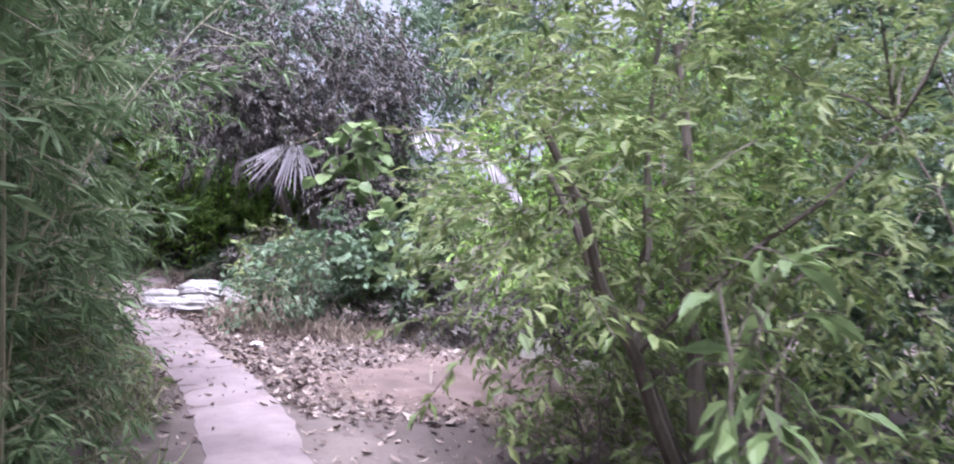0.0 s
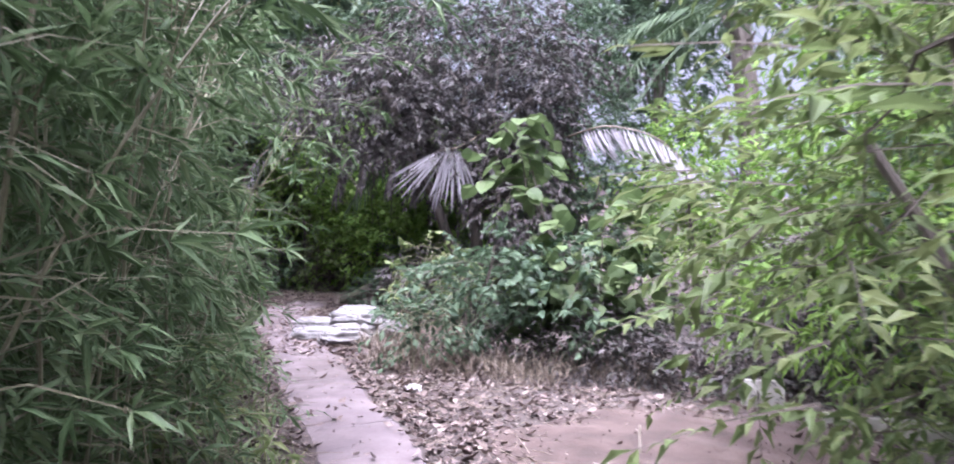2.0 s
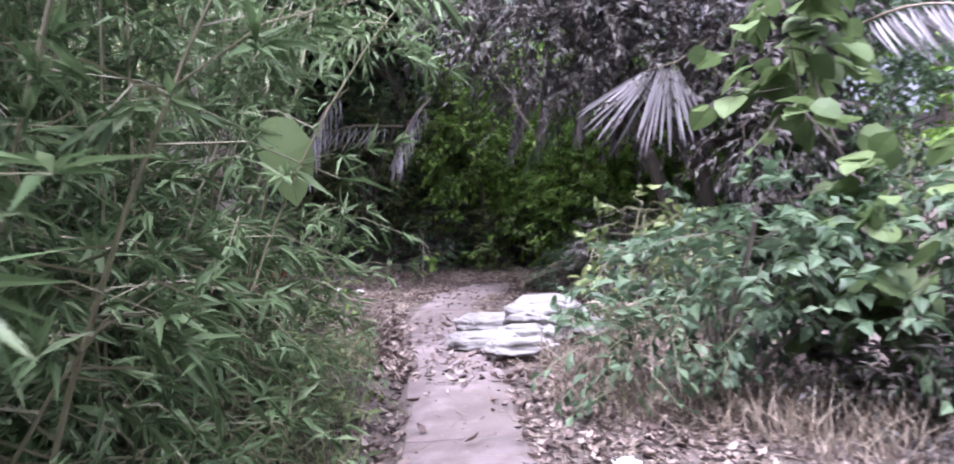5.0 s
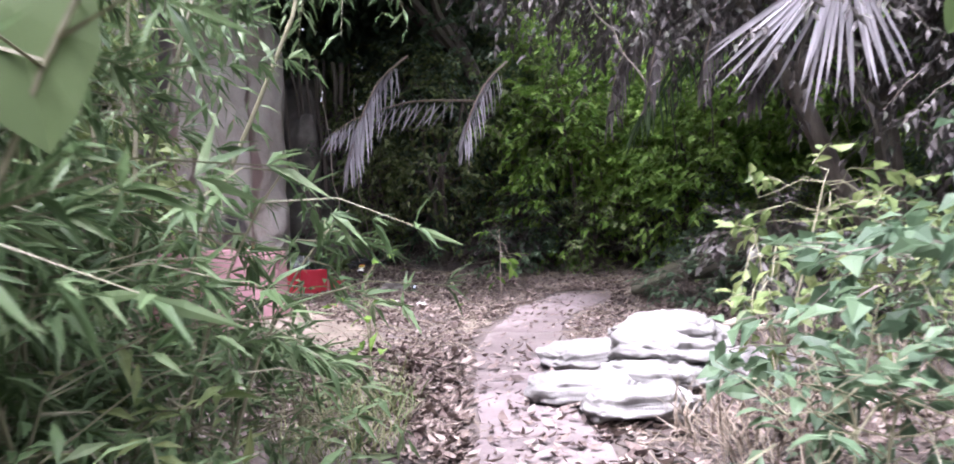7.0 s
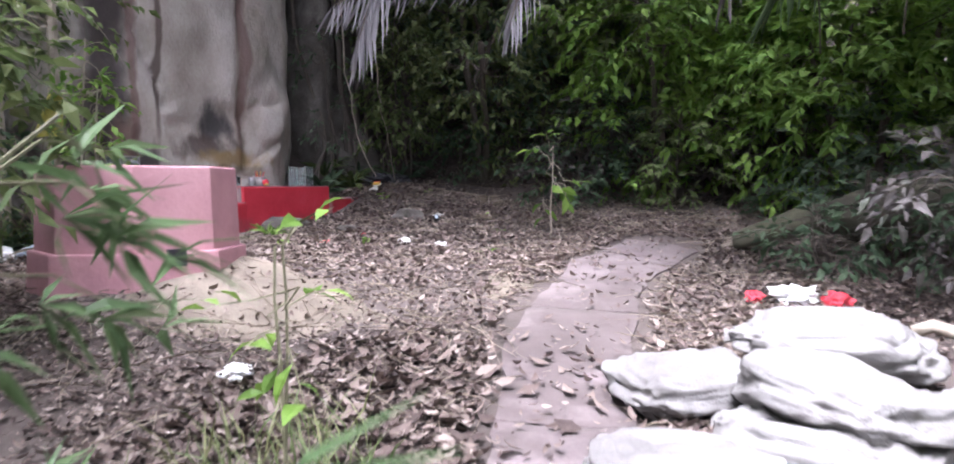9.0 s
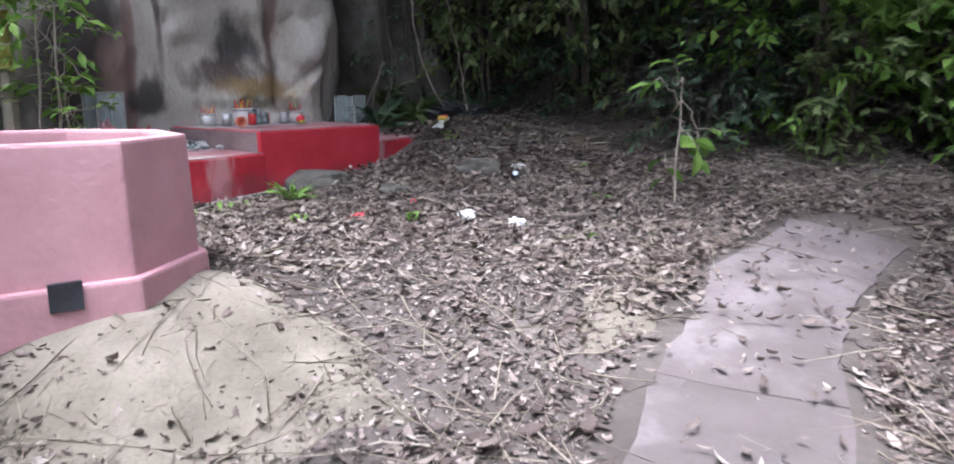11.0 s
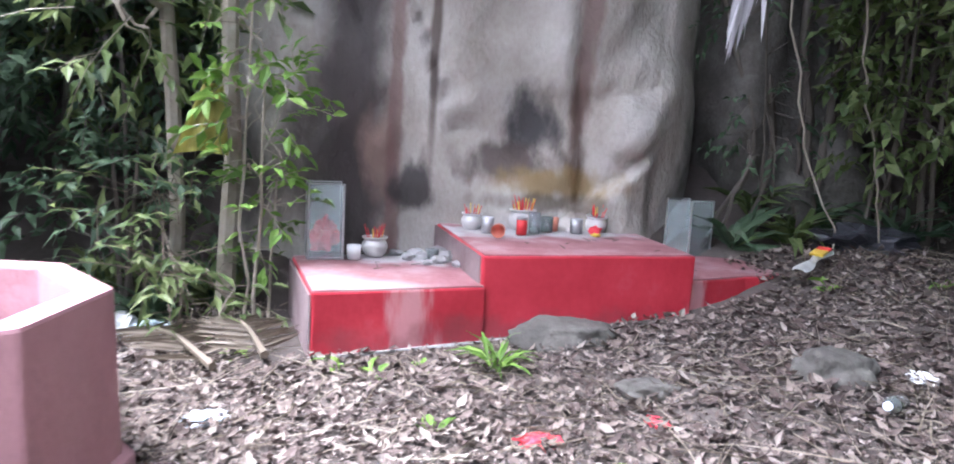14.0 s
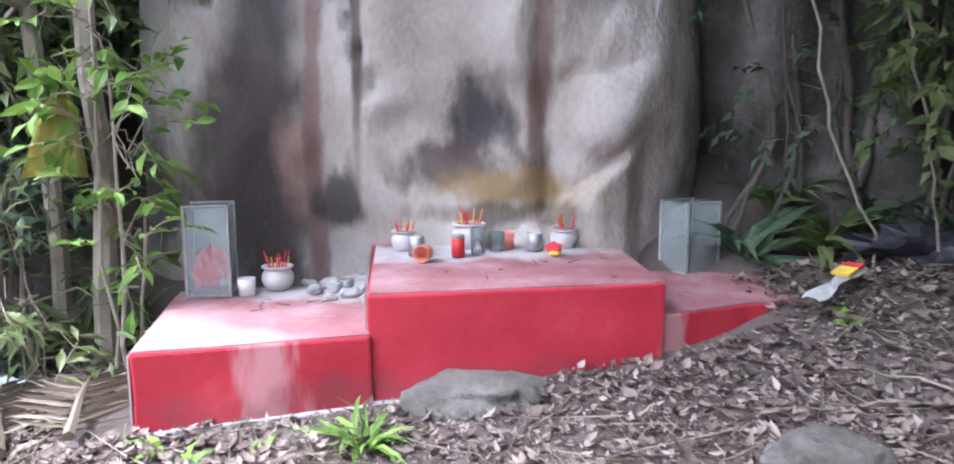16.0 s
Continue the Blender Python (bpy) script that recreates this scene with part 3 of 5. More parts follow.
# ---- the red altar ----
def make_altar():
    at = thing("altar", (0, 0, 0), "red-painted stepped masonry altar with worn ashy top", "altar")

    def block(name, out, z0, z1, top_label):
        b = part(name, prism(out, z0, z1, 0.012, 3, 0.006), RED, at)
        n = len(out)
        c = np.mean(np.array(out), axis=0)
        ins = [(c[0] + (p[0] - c[0]) * 0.985, c[1] + (p[1] - c[1]) * 0.985) for p in out]
        hi = z1 if isinstance(z1, list) else [z1] * n
        part("top_slab", prism(ins, [h - 0.03 for h in hi], [h + 0.007 for h in hi], 0.003, 3, 0.003), REDTOP, b, top_label)
        return b

    left = [(-9.13, 11.83), (-9.33, 12.615), (-10.25, 12.55), (-10.02, 11.66)]
    mid = [(-9.35, 12.60), (-9.53, 13.73), (-10.55, 13.70), (-10.55, 12.48)]
    wing = [(-9.56, 13.735), (-9.72, 14.12), (-9.76, 14.52), (-10.75, 14.5), (-10.85, 13.71)]
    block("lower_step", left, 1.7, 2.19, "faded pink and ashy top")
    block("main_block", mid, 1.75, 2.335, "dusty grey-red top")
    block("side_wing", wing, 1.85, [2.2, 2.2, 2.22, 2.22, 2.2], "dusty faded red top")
    part("left_face", prism([(-9.135, 11.826), (-10.02, 11.656), (-10.02, 11.645), (-9.14, 11.815)], 1.75, 2.18, 0.003), GREYSIDE, at, "bare grey plaster end face")
    part("step_face", prism([(-9.38, 12.597), (-10.5, 12.478), (-10.5, 12.468), (-9.383, 12.586)], 2.19, 2.33, 0.003), GREYSIDE, at, "bare grey plaster riser")
    base = [(-9.115, 11.82), (-9.315, 12.62), (-9.515, 13.735), (-9.62, 13.7), (-9.42, 12.6), (-9.23, 11.8)]
    part("footing", prism(base, 1.6, [1.905, 1.935, 1.98, 1.98, 1.935, 1.905], 0.01), ASH, at, "rough pale cement footing")


make_altar()


def make_furnace():
    c, r = (-7.855, 10.873), 0.54
    a0 = radians(59.4)
    ring = lambda q: [(c[0] + q * math.cos(a0 + i * math.pi / 4), c[1] + q * math.sin(a0 + i * math.pi / 4)) for i in range(8)]
    fu = thing("offering_furnace", (0, 0, 0), "pink-painted octagonal masonry offering furnace, open on top", "furnace")

    def shell(q0, q1, qi, z0, z1):
        bm = bmesh.new()
        o0, o1, i0 = ring(q0), ring(q1), ring(qi)
        A = [bm.verts.new((*p, z0)) for p in o0]
        B = [bm.verts.new((*p, z1)) for p in o1]
        C = [bm.verts.new((*p, z1)) for p in i0]
        D = [bm.verts.new((*p, z0)) for p in i0]
        for i in range(8):
            j = (i + 1) % 8
            bm.faces.new((A[i], A[j], B[j], B[i]))
            bm.faces.new((B[i], B[j], C[j], C[i]))
            bm.faces.new((C[i], C[j], D[j], D[i]))
            bm.faces.new((D[i], D[j], A[j], A[i]))
        bmesh.ops.bevel(bm, geom=list(bm.edges), offset=0.012, segments=2, profile=0.6, affect="EDGES")
        return bm
    body = part("body", shell(r + 0.02, r, r - 0.085, 1.86, 2.448), PINK, fu)
    part("plinth", shell(r + 0.07, r + 0.05, r - 0.085, 1.55, 1.985), PINK, fu)
    part("ash_bed", prism(ring(r - 0.095), 1.5, 1.98, 0), HOLLOW, fu, "sooty ash bed")
    p, q = ring(r + 0.052)[7], ring(r + 0.052)[6]
    m = Vector((p[0] * 0.48 + q[0] * 0.52, p[1] * 0.48 + q[1] * 0.52, 1.955))
    # solid black panel; its colour gives the darkness inside the draught hole
    vent = part("vent", prism([(-0.05, -0.013), (0.05, -0.013), (0.05, 0.013), (-0.05, 0.013)], -0.045, 0.049, 0), BLACK, fu, "black panel standing for the dark square draught hole")
    vent.matrix_basis = pose(m.x, m.y, m.z, 0, 0, math.degrees(math.atan2(q[1] - p[1], q[0] - p[0])))


make_furnace()


# ---- vegetation ----
def bamboo(seed, canes=13, low=2.6, high=5.6, label="dense clump of slender bamboo with narrow grey-green leaves"):
    """A leafy clump of thin bamboo: leaning canes, side twigs, tufts of narrow leaves."""
    rng = np.random.default_rng(seed)
    ob = thing("bamboo_clump", (0, 0, 0), label, "bamboo", "bamboo along the path")
    crown, twigs = Soup(), Soup()
    B, D = [], []
    for i in range(canes):
        a, r = rng.uniform(0, 2 * math.pi), 0.45 * math.sqrt(rng.random())
        f = np.array([r * math.cos(a), r * math.sin(a), -0.1])
        h = rng.uniform(low, high)
        lean = rng.normal(0, 0.14, 2) + np.array([math.cos(a), math.sin(a)]) * 0.16
        t = np.linspace(0, 1, 9)
        ln = np.c_[f[0] + lean[0] * h * t ** 1.7, f[1] + lean[1] * h * t ** 1.7, f[2] + h * t - 0.25 * t ** 4]
        cane = Soup()
        cane.tube(ln, 0.011, 0.003, 5)
        for k in range(int(h * 9)):
            u = rng.uniform(0.04, 1) ** 0.85
            p = np.array([np.interp(u, t, ln[:, c]) for c in range(3)])
            b = rng.uniform(0, 2 * math.pi)
            w = np.array([math.cos(b), math.sin(b), rng.uniform(-0.2, 0.6)])
            l = rng.uniform(0.2, 0.62)
            e = p + w * l + (0, 0, -0.12)
            twigs.tube(np.array([p, (p + e) / 2 + (0, 0, 0.05), e]), 0.004, 0.0015, 3)
            for s in (0.45, 0.72, 1.0):
                q = p + (e - p) * s
                m = rng.integers(5, 10)
                fan = w + rng.normal(0, 0.55, (m, 3)) + (0, 0, -0.45)
                B.append(np.tile(q, (m, 1)))
                D.append(fan)
        cane.out("cane", CANE, ob)
    B, D = np.concatenate(B), np.concatenate(D)
    z = rng.uniform(0.6, 1.25, len(B))
    crown.leaves(B, D, 0.135 * z, 0.021 * z, rng=rng, wide=0.35, curl=0.12, lod=1)
    twigs.out("brushwood", CANE, ob)["kind"] = "stuff"
    crown.out("foliage", BAMLEAF, ob)
    return ob


clumps = [bamboo(s) for s in (11, 12, 13, 14)]
rs = random.Random(3)
SPOTS = [(-1.9, 0.3), (-2.1, 1.7), (-2.35, 3.1), (-2.8, 4.4), (-3.45, 5.6), (-4.1, 6.8), (-4.95, 7.7), (-3.0, 1.0), (-3.4, 2.6), (-3.9, 4.2), (-4.6, 5.6),
         (-5.5, 6.7), (-4.7, 3.2), (-5.6, 5.0), (-6.5, 6.3)]
for i, (x, y) in enumerate(SPOTS):
    m = pose(*foot(x, y), 0, 0, rs.uniform(0, 360))
    if i < 4:
        clumps[i].matrix_basis = m
    else:
        copy_thing(clumps[i % 4], m)

YOUNG = [(-4.95, 8.25), (-4.6, 7.75), (-5.2, 7.9), (-5.6, 8.3), (-4.65, 7.3), (-4.05, 6.5), (-3.5, 5.4), (-5.6, 7.8)]
young = [bamboo(s, 12, 0.8, 1.9, "low bushy bamboo shoots with fresh green leaves beside the path") for s in (15, 16)]
for i, (x, y) in enumerate(YOUNG):
    m = pose(*foot(x, y), 0, 0, rs.uniform(0, 360))
    if i < 2:
        young[i].matrix_basis = m
    else:
        copy_thing(young[i % 2], m)

# shrubs and small trees on the open side of the path
plant("shrub_tree", "leafy small tree with fine bright green foliage leaning over the sand", "tree", foot(1.36, 4.7),
      [(0, 0, 2.3, 1.3, 1.5, 1.2), (-0.9, 0.2, 1.75, 0.75, 0.9, 0.7), (-1.0, -1.0, 1.75, 0.55, 0.7, 0.75), (0.8, -0.9, 2.2, 1.2, 1.3, 1.6), (0.3, 0.8, 3.6, 1.5, 1.5, 1.0), (1.4, 0.4, 1.6, 1.1, 1.3, 1.4), (-0.2, -0.4, 3.3, 0.9, 1.0, 0.7)],
      1500, 0.42, 15, (0.09, 0.03), MIDLEAF, trunk=(0.07, 0.022), stems=3, droop=0.25, seed=21)
plant("shrub_tree", "leafy shrub with drooping lime-green leaves over the sand", "tree", foot(1.9, 7.6),
      [(0, 0, 1.9, 1.1, 1.3, 1.1), (-1.0, -0.7, 1.6, 0.75, 0.9, 0.45), (0.2, 0.4, 3.0, 1.3, 1.3, 1.0), (0.9, -0.4, 1.5, 1.0, 1.0, 1.2)],
      650, 0.42, 12, (0.14, 0.038), LIMELEAF, trunk=(0.05, 0.02), stems=3, droop=0.45, seed=22)
plant("broadleaf_sapling", "sapling with large glossy dark green drooping leaves", "shrub", foot(0.98, 2.62),
      [(0, 0, 1.38, 0.15, 0.14, 0.26), (0.08, 0.05, 1.05, 0.17, 0.14, 0.28)], 24, 0.16, 4, (0.16, 0.055), BIGLEAF, trunk=(0.012, 0.006), stems=2, droop=0.7, seed=23, lod=0)
for i, (x, y, h) in enumerate([(2.0, 3.3, 0.35), (2.6, 3.9, 0.5), (1.0, 5.6, 0.45), (2.6, 2.4, 0.6), (1.6, 6.4, 0.5), (0.75, 4.9, 0.35)]):
    plant("undergrowth_shrub", "low green undergrowth shrub beneath the small tree", "shrub", foot(x, y), [(0, 0, h, 0.5, 0.5, h)], 70, 0.25, 8, (0.1, 0.042), MIDLEAF,
          trunk=(0.014, 0.006), stems=3, droop=0.3, seed=30 + i, group="low undergrowth")
# the thicket between the sand and the sacks
plant("creeper_thicket", "thicket of large round pale green creeper leaves", "shrub", foot(-0.9, 10.4),
      [(0.1, -0.3, 1.25, 0.75, 0.4, 0.45), (-0.85, 0.2, 2.3, 0.28, 0.3, 0.55), (-0.9, 0.2, 2.85, 0.25, 0.25, 0.35), (-0.2, 0, 1.0, 0.6, 0.4, 0.4), (0.5, 0.1, 1.6, 0.3, 0.3, 0.3)],
      120, 0.3, 4, (0.2, 0.19), BIGLEAF, trunk=(0.02, 0.009), stems=4, droop=0.5, seed=41, hollow=0.6, lod=3)
plant("creeper_thicket", "low thicket of mixed green leaves over dry stems", "shrub", foot(-2.3, 10.1),
      [(0, 0, 0.75, 0.8, 0.5, 0.5), (0.4, -0.3, 1.1, 0.6, 0.4, 0.4), (1.2, -0.1, 0.8, 0.8, 0.5, 0.6)],
      220, 0.3, 7, (0.13, 0.068), DARKLEAF, trunk=(0.02, 0.008), stems=5, droop=0.35, seed=42)
plant("withered_thicket", "dark tangle of withered brown vines and leaves", "thicket", foot(0.3, 10.7),
      [(0, 0, 0.6, 1.3, 0.5, 0.55), (1.4, 0.2, 0.8, 1.0, 0.6, 0.7), (-1.6, 0.1, 0.5, 1.0, 0.6, 0.45), (-0.8, -0.6, 0.4, 0.9, 0.35, 0.35)], 800, 0.4, 9, (0.1, 0.03), DEADLEAF, trunk=(0.02, 0.008), stems=6, droop=0.3, seed=43)
plant("withered_thicket", "dry brown vines and dull leaves heaped behind the block", "thicket", foot(2.0, 10.2),
      [(0, 0, 0.8, 1.1, 0.6, 0.8), (-0.7, 0.2, 1.3, 0.7, 0.5, 0.7), (1.1, 0.1, 1.4, 0.9, 0.6, 0.8)], 420, 0.4, 9, (0.1, 0.032), DEADLEAF, trunk=(0.02, 0.008), stems=5, droop=0.4, seed=44)
plant("overhanging_shrub", "dark bamboo-like shrub arching over the far path", "shrub", foot(-6.1, 9.05),
      [(0, 0, 2.4, 0.5, 0.5, 0.5), (-0.6, 0, 3.0, 0.9, 0.8, 0.7), (0.7, 0.9, 3.4, 0.9, 0.8, 0.5)], 260, 0.4, 9, (0.15, 0.026), BAMLEAF, CANE, trunk=(0.02, 0.01), stems=3, droop=0.6, seed=45)
# added brush: its dark leaves stand in for shade on the litter here
plant("withered_thicket", "low brown tangle of dry stems added to darken the shaded ground behind the sand", "thicket", foot(0.1, 9.75),
      [(0, 0, 0.3, 1.0, 0.35, 0.3), (-0.9, 0.1, 0.35, 0.7, 0.35, 0.35), (1.0, -0.1, 0.3, 0.7, 0.35, 0.3)], 420, 0.3, 8, (0.09, 0.028), DEADLEAF, trunk=(0.012, 0.005), stems=6, droop=0.3, seed=46)
# the dark overhanging canopy above the path's far end
plant("overhanging_tree", "dark vine-hung tree arching over the path", "tree", foot(-3.0, 14.2),
      [(0, -0.6, 3.3, 1.3, 0.9, 0.9), (-1.4, -1.3, 3.5, 1.2, 1.0, 0.9), (0.9, -0.7, 3.4, 0.9, 0.8, 1.1), (0, 0, 4.4, 2.2, 1.6, 1.0), (-2.0, -0.6, 3.9, 1.4, 1.3, 0.9), (0.9, -1.0, 1.9, 0.6, 0.7, 0.8), (-0.2, -1.0, 2.5, 0.9, 0.7, 0.5)],
      2300, 0.45, 12, (0.12, 0.04), DEADLEAF, trunk=(0.14, 0.05), stems=2, droop=0.6, seed=51)
plant("overhanging_tree", "tall tree with blue-green drooping leaf clusters", "tree", foot(-1.6, 16.5),
      [(0, -1, 5.0, 1.3, 1.1, 1.2), (-1.0, -1.0, 6.2, 1.8, 1.4, 1.2), (-2.6, -1.5, 5.6, 1.8, 1.6, 1.3), (0.2, -0.6, 3.8, 0.9, 0.8, 0.9)], 700, 0.45, 12, (0.15, 0.045), DARKLEAF, trunk=(0.16, 0.06), stems=1, droop=0.5, seed=52)
# two trees added for their flat high crowns, which keep light off the clearing
plant("canopy_tree", "broad dark canopy tree added overhead to shade the clearing", "tree", foot(-8.0, 17.0),
      [(-2.3, -0.6, 5.3, 1.8, 1.4, 1.0), (-0.6, -3.6, 5.4, 2.4, 2.2, 0.6), (-2.8, -3.4, 5.6, 2.2, 2.4, 0.6), (-1.2, -5.6, 5.8, 1.8, 1.4, 0.5)], 1700, 0.6, 12, (0.22, 0.09), DARKLEAF, trunk=(0.2, 0.07), stems=1, droop=0.4, seed=53)
plant("canopy_tree", "dark spreading tree added overhead to shade the boulder and altar", "tree", foot(-12.9, 15.2),
      [(3.0, -2.6, 3.1, 1.6, 1.7, 0.5), (2.7, -1.0, 3.1, 1.7, 1.5, 0.5), (3.0, -4.2, 3.3, 1.5, 1.3, 0.5), (4.8, -1.9, 3.5, 1.3, 2.4, 0.5), (1.0, 0.5, 3.0, 1.6, 1.5, 1.2)],
      1300, 0.55, 12, (0.22, 0.09), DARKLEAF, trunk=(0.17, 0.06), stems=1, droop=0.4, seed=54)
# bushes on the bank behind the clearing
bush = [plant("bank_bush", "leafy green bush on the leaf-strewn bank", "bush", (0, 0, 0),
              [(0, 0, 1.2, 0.9, 0.8, 1.0), (0.6, 0.3, 2.1, 0.8, 0.8, 0.8), (-0.6, 0.2, 1.7, 0.8, 0.7, 0.8), (0, 0.2, 3.0, 1.0, 0.9, 0.8)],
              560, 0.4, 10, (0.14, 0.055), m, trunk=(0.05, 0.02), stems=3, droop=0.4, seed=60 + i, group="bushes on the bank") for i, m in enumerate((DARKLEAF, MIDLEAF, LIMELEAF, DARKLEAF))]
BUSHES = [(-9.3, 16.6), (-7.9, 17.4), (-5.0, 16.4), (-10.7, 16.9), (-6.3, 17.9), (-4.6, 18.2), (-3.2, 16.8), (-10.4, 17.4), (-1.7, 14.6), (2.6, 12.4), (3.6, 10.4), (4.2, 8.4), (4.0, 6.0), (4.2, 3.6),
          (-11.4, 10.0), (-10.6, 8.8), (-12.0, 8.0), (-9.2, 8.0), (-8.6, 6.8), (0.6, 14.8), (-7.0, 19.4), (-9.0, 19.0), (-3.0, 19.5), (4.4, 1.4), (3.4, 11.6), (-11.7, 10.6), (-5.8, 16.9), (-7.2, 16.6), (-8.6, 18.0), (-4.0, 17.0), (-2.2, 16.2), (-8.2, 8.9), (2.9, 9.2)]
for i, (x, y) in enumerate(BUSHES):
    m = pose(*foot(x, y, -0.1), 0, 0, rs.uniform(0, 360))
    if i < 4:
        bush[i].matrix_basis = m
    else:
        # bushes behind the log take the brighter lime leaf to look sunlit
        copy_thing(bush[2 if (x, y) in ((0.6, 14.8), (-4.6, 18.2), (-5.8, 16.9), (-4.0, 17.0), (-6.3, 17.9), (-7.0, 19.4), (2.6, 12.4)) else (2, 1, 2)[i % 3] if -7.4 < x < -1 and y > 16 else (0, 1, 3)[i % 3]], m)
low = [plant("bank_undergrowth", "low dark undergrowth on the leafy bank", "undergrowth", (0, 0, 0), [(0, 0, 0.35, 0.5, 0.45, 0.4), (0.2, 0.2, 0.8, 0.4, 0.4, 0.4)], 90, 0.25, 7, (0.11, 0.04), m,
             trunk=(0.012, 0.006), stems=3, droop=0.35, seed=90 + i, group="undergrowth on the bank") for i, m in enumerate((DARKLEAF, MIDLEAF, DEADLEAF))]
LOW = [(-9.6, 15.9), (-8.9, 16.2), (-8.2, 16.0), (-7.5, 16.6), (-6.9, 16.3), (-6.2, 16.8), (-5.6, 16.3), (-9.2, 16.8), (-8.4, 16.9), (-5.0, 15.8), (-4.4, 15.5), (-3.6, 15.4), (-7.8, 15.7), (-10.2, 16.2),
       (-3.6, 13.3), (-2.9, 12.9), (-2.6, 12.0), (1.2, 10.3), (2.0, 9.9), (1.8, 10.8)]
for i, (x, y) in enumerate(LOW):
    m = pose(*foot(x, y, -0.03), 0, 0, rs.uniform(0, 360))
    if i < 3:
        low[i].matrix_basis = m
    else:
        copy_thing(low[i % 3], m)
# tall trees all round, the woods beyond
tall = [plant("forest_tree", "tall forest tree with dense dark green crown", "tree", (0, 0, 0),
              [(0, 0, 4.0, 1.7, 1.7, 2.2), (1.0, 0.5, 6.2, 1.8, 1.7, 1.6), (-1.0, -0.4, 6.6, 1.9, 1.8, 1.6), (0, 0, 8.6, 2.0, 2.0, 1.5)],
              1100, 0.65, 12, (0.24, 0.1), m, trunk=(0.18, 0.07), stems=1, droop=0.4, seed=70 + i, group="trees of the surrounding woods", lod=2) for i, m in enumerate((DARKLEAF, MIDLEAF, DARKLEAF))]
TREES = [(-9.8, 18.2), (-12.3, 17.2), (-14.2, 18.6), (-11.2, 18.4), (-12.8, 9.2), (-14.5, 12.0), (-13.6, 15.5), (-11.0, 20.0), (-12.0, 5.5), (-9.5, 3.5), (-7.5, 1.0), (-5.5, -1.5),
         (7.5, 0.2), (4.5, -2.5), (-3.0, -4.5), (1.5, -6.0), (-16.5, 18.0), (-9.5, 26.0), (0.5, 25.5), (-17.0, 8.0), (9.5, 15.5), (6.5, 19.5)]
for i, (x, y) in enumerate(TREES):
    m = pose(*foot(x, y, -0.15), 0, 0, rs.uniform(0, 360))
    if i < 3:
        tall[i].matrix_basis = m
    else:
        copy_thing(tall[i % 3], m)


# ---- palms and hanging fronds ----
def frond(pts, leaf_len, n, material, label, seed, hang=0.8, width=0.03, name="palm_frond", top=True, category="palm frond"):
    """A palm frond: a tapering rib through pts, with rows of narrow leaflets on both sides."""
    rng = np.random.default_rng(seed)
    pts = np.array(pts, float)
    t = np.linspace(0, 1, len(pts))
    tt = np.linspace(0, 1, 14)
    line = np.c_[[np.interp(tt, t, pts[:, c]) for c in range(3)]].T
    for _ in range(2):
        line[1:-1] = (line[:-2] + 2 * line[1:-1] + line[2:]) / 4
    o = line[0].copy()
    ob = thing(name, o, label, category) if top else None
    rib, lv = Soup(), Soup()
    rib.tube(line - o, 0.02, 0.004, 5)
    u = np.repeat(np.linspace(0.12, 1, n), 2)
    B = np.c_[[np.interp(u, tt, line[:, c]) for c in range(3)]].T - o
    d = np.gradient(line, axis=0)
    D = np.c_[[np.interp(u, tt, d[:, c]) for c in range(3)]].T
    D /= np.linalg.norm(D, axis=1, keepdims=True)
    side = np.cross(D, (0, 0, 1.0))
    side /= np.linalg.norm(side, axis=1, keepdims=True) + 1e-9
    sg = np.where(np.arange(len(u)) % 2 == 0, 1, -1)[:, None]
    W = D * 0.6 + side * sg * (1 - 0.55 * hang) - np.array([0, 0, hang]) + rng.normal(0, 0.07, (len(u), 3))
    L = leaf_len * (0.55 + 0.45 * np.sin(np.pi * (0.15 + 0.8 * u))) * rng.uniform(0.8, 1.1, len(u))
    lv.leaves(B, W, L, width, up=side * sg + rng.normal(0, 0.2, (len(u), 3)), curl=0.06, wide=0.3)
    return ob, rib, lv


def hang_frond(pts, leaf_len, n, material, label, seed, hang=0.8, width=0.03):
    ob, rib, lv = frond(pts, leaf_len, n, material, label, seed, hang, width)
    rib.out("rib", STRAW, ob)
    lv.out("blade", material, ob)


def fan_frond(root, across, n, length, seed, label):
    """The drooping end of a dried frond: blades that fan out from a short rib."""
    rng = np.random.default_rng(seed)
    ob = thing("palm_frond", root, label, "palm frond")
    rib, lv = Soup(), Soup()
    ax = np.array([across[0], across[1], 0.0])
    rib.tube([(0.5 * ax[0], 0.5 * ax[1] + 0.3, 0.45), (0.2 * ax[0], 0.2 * ax[1] + 0.1, 0.15), (0, 0, 0), -0.3 * ax + (0, 0, -0.06)], 0.018, 0.006, 6)
    t = np.linspace(0, 1, n)
    ang = np.radians(208 + 84 * t)
    B = -0.3 * ax[None] * (1 - t)[:, None] + np.array([0, 0, -0.05])
    D = ax[None] * np.cos(ang)[:, None] + np.array([0, 0, 1.0]) * np.sin(ang)[:, None] + rng.normal(0, 0.05, (n, 3))
    lv.leaves(B, D, length * rng.uniform(0.8, 1.1, n), 0.038, up=np.tile([0.25, -0.97, 0.1], (n, 1)) + rng.normal(0, 0.25, (n, 3)), curl=0.05, wide=0.3)
    rib.out("rib", STRAW, ob)
    lv.out("blade", FROND, ob)


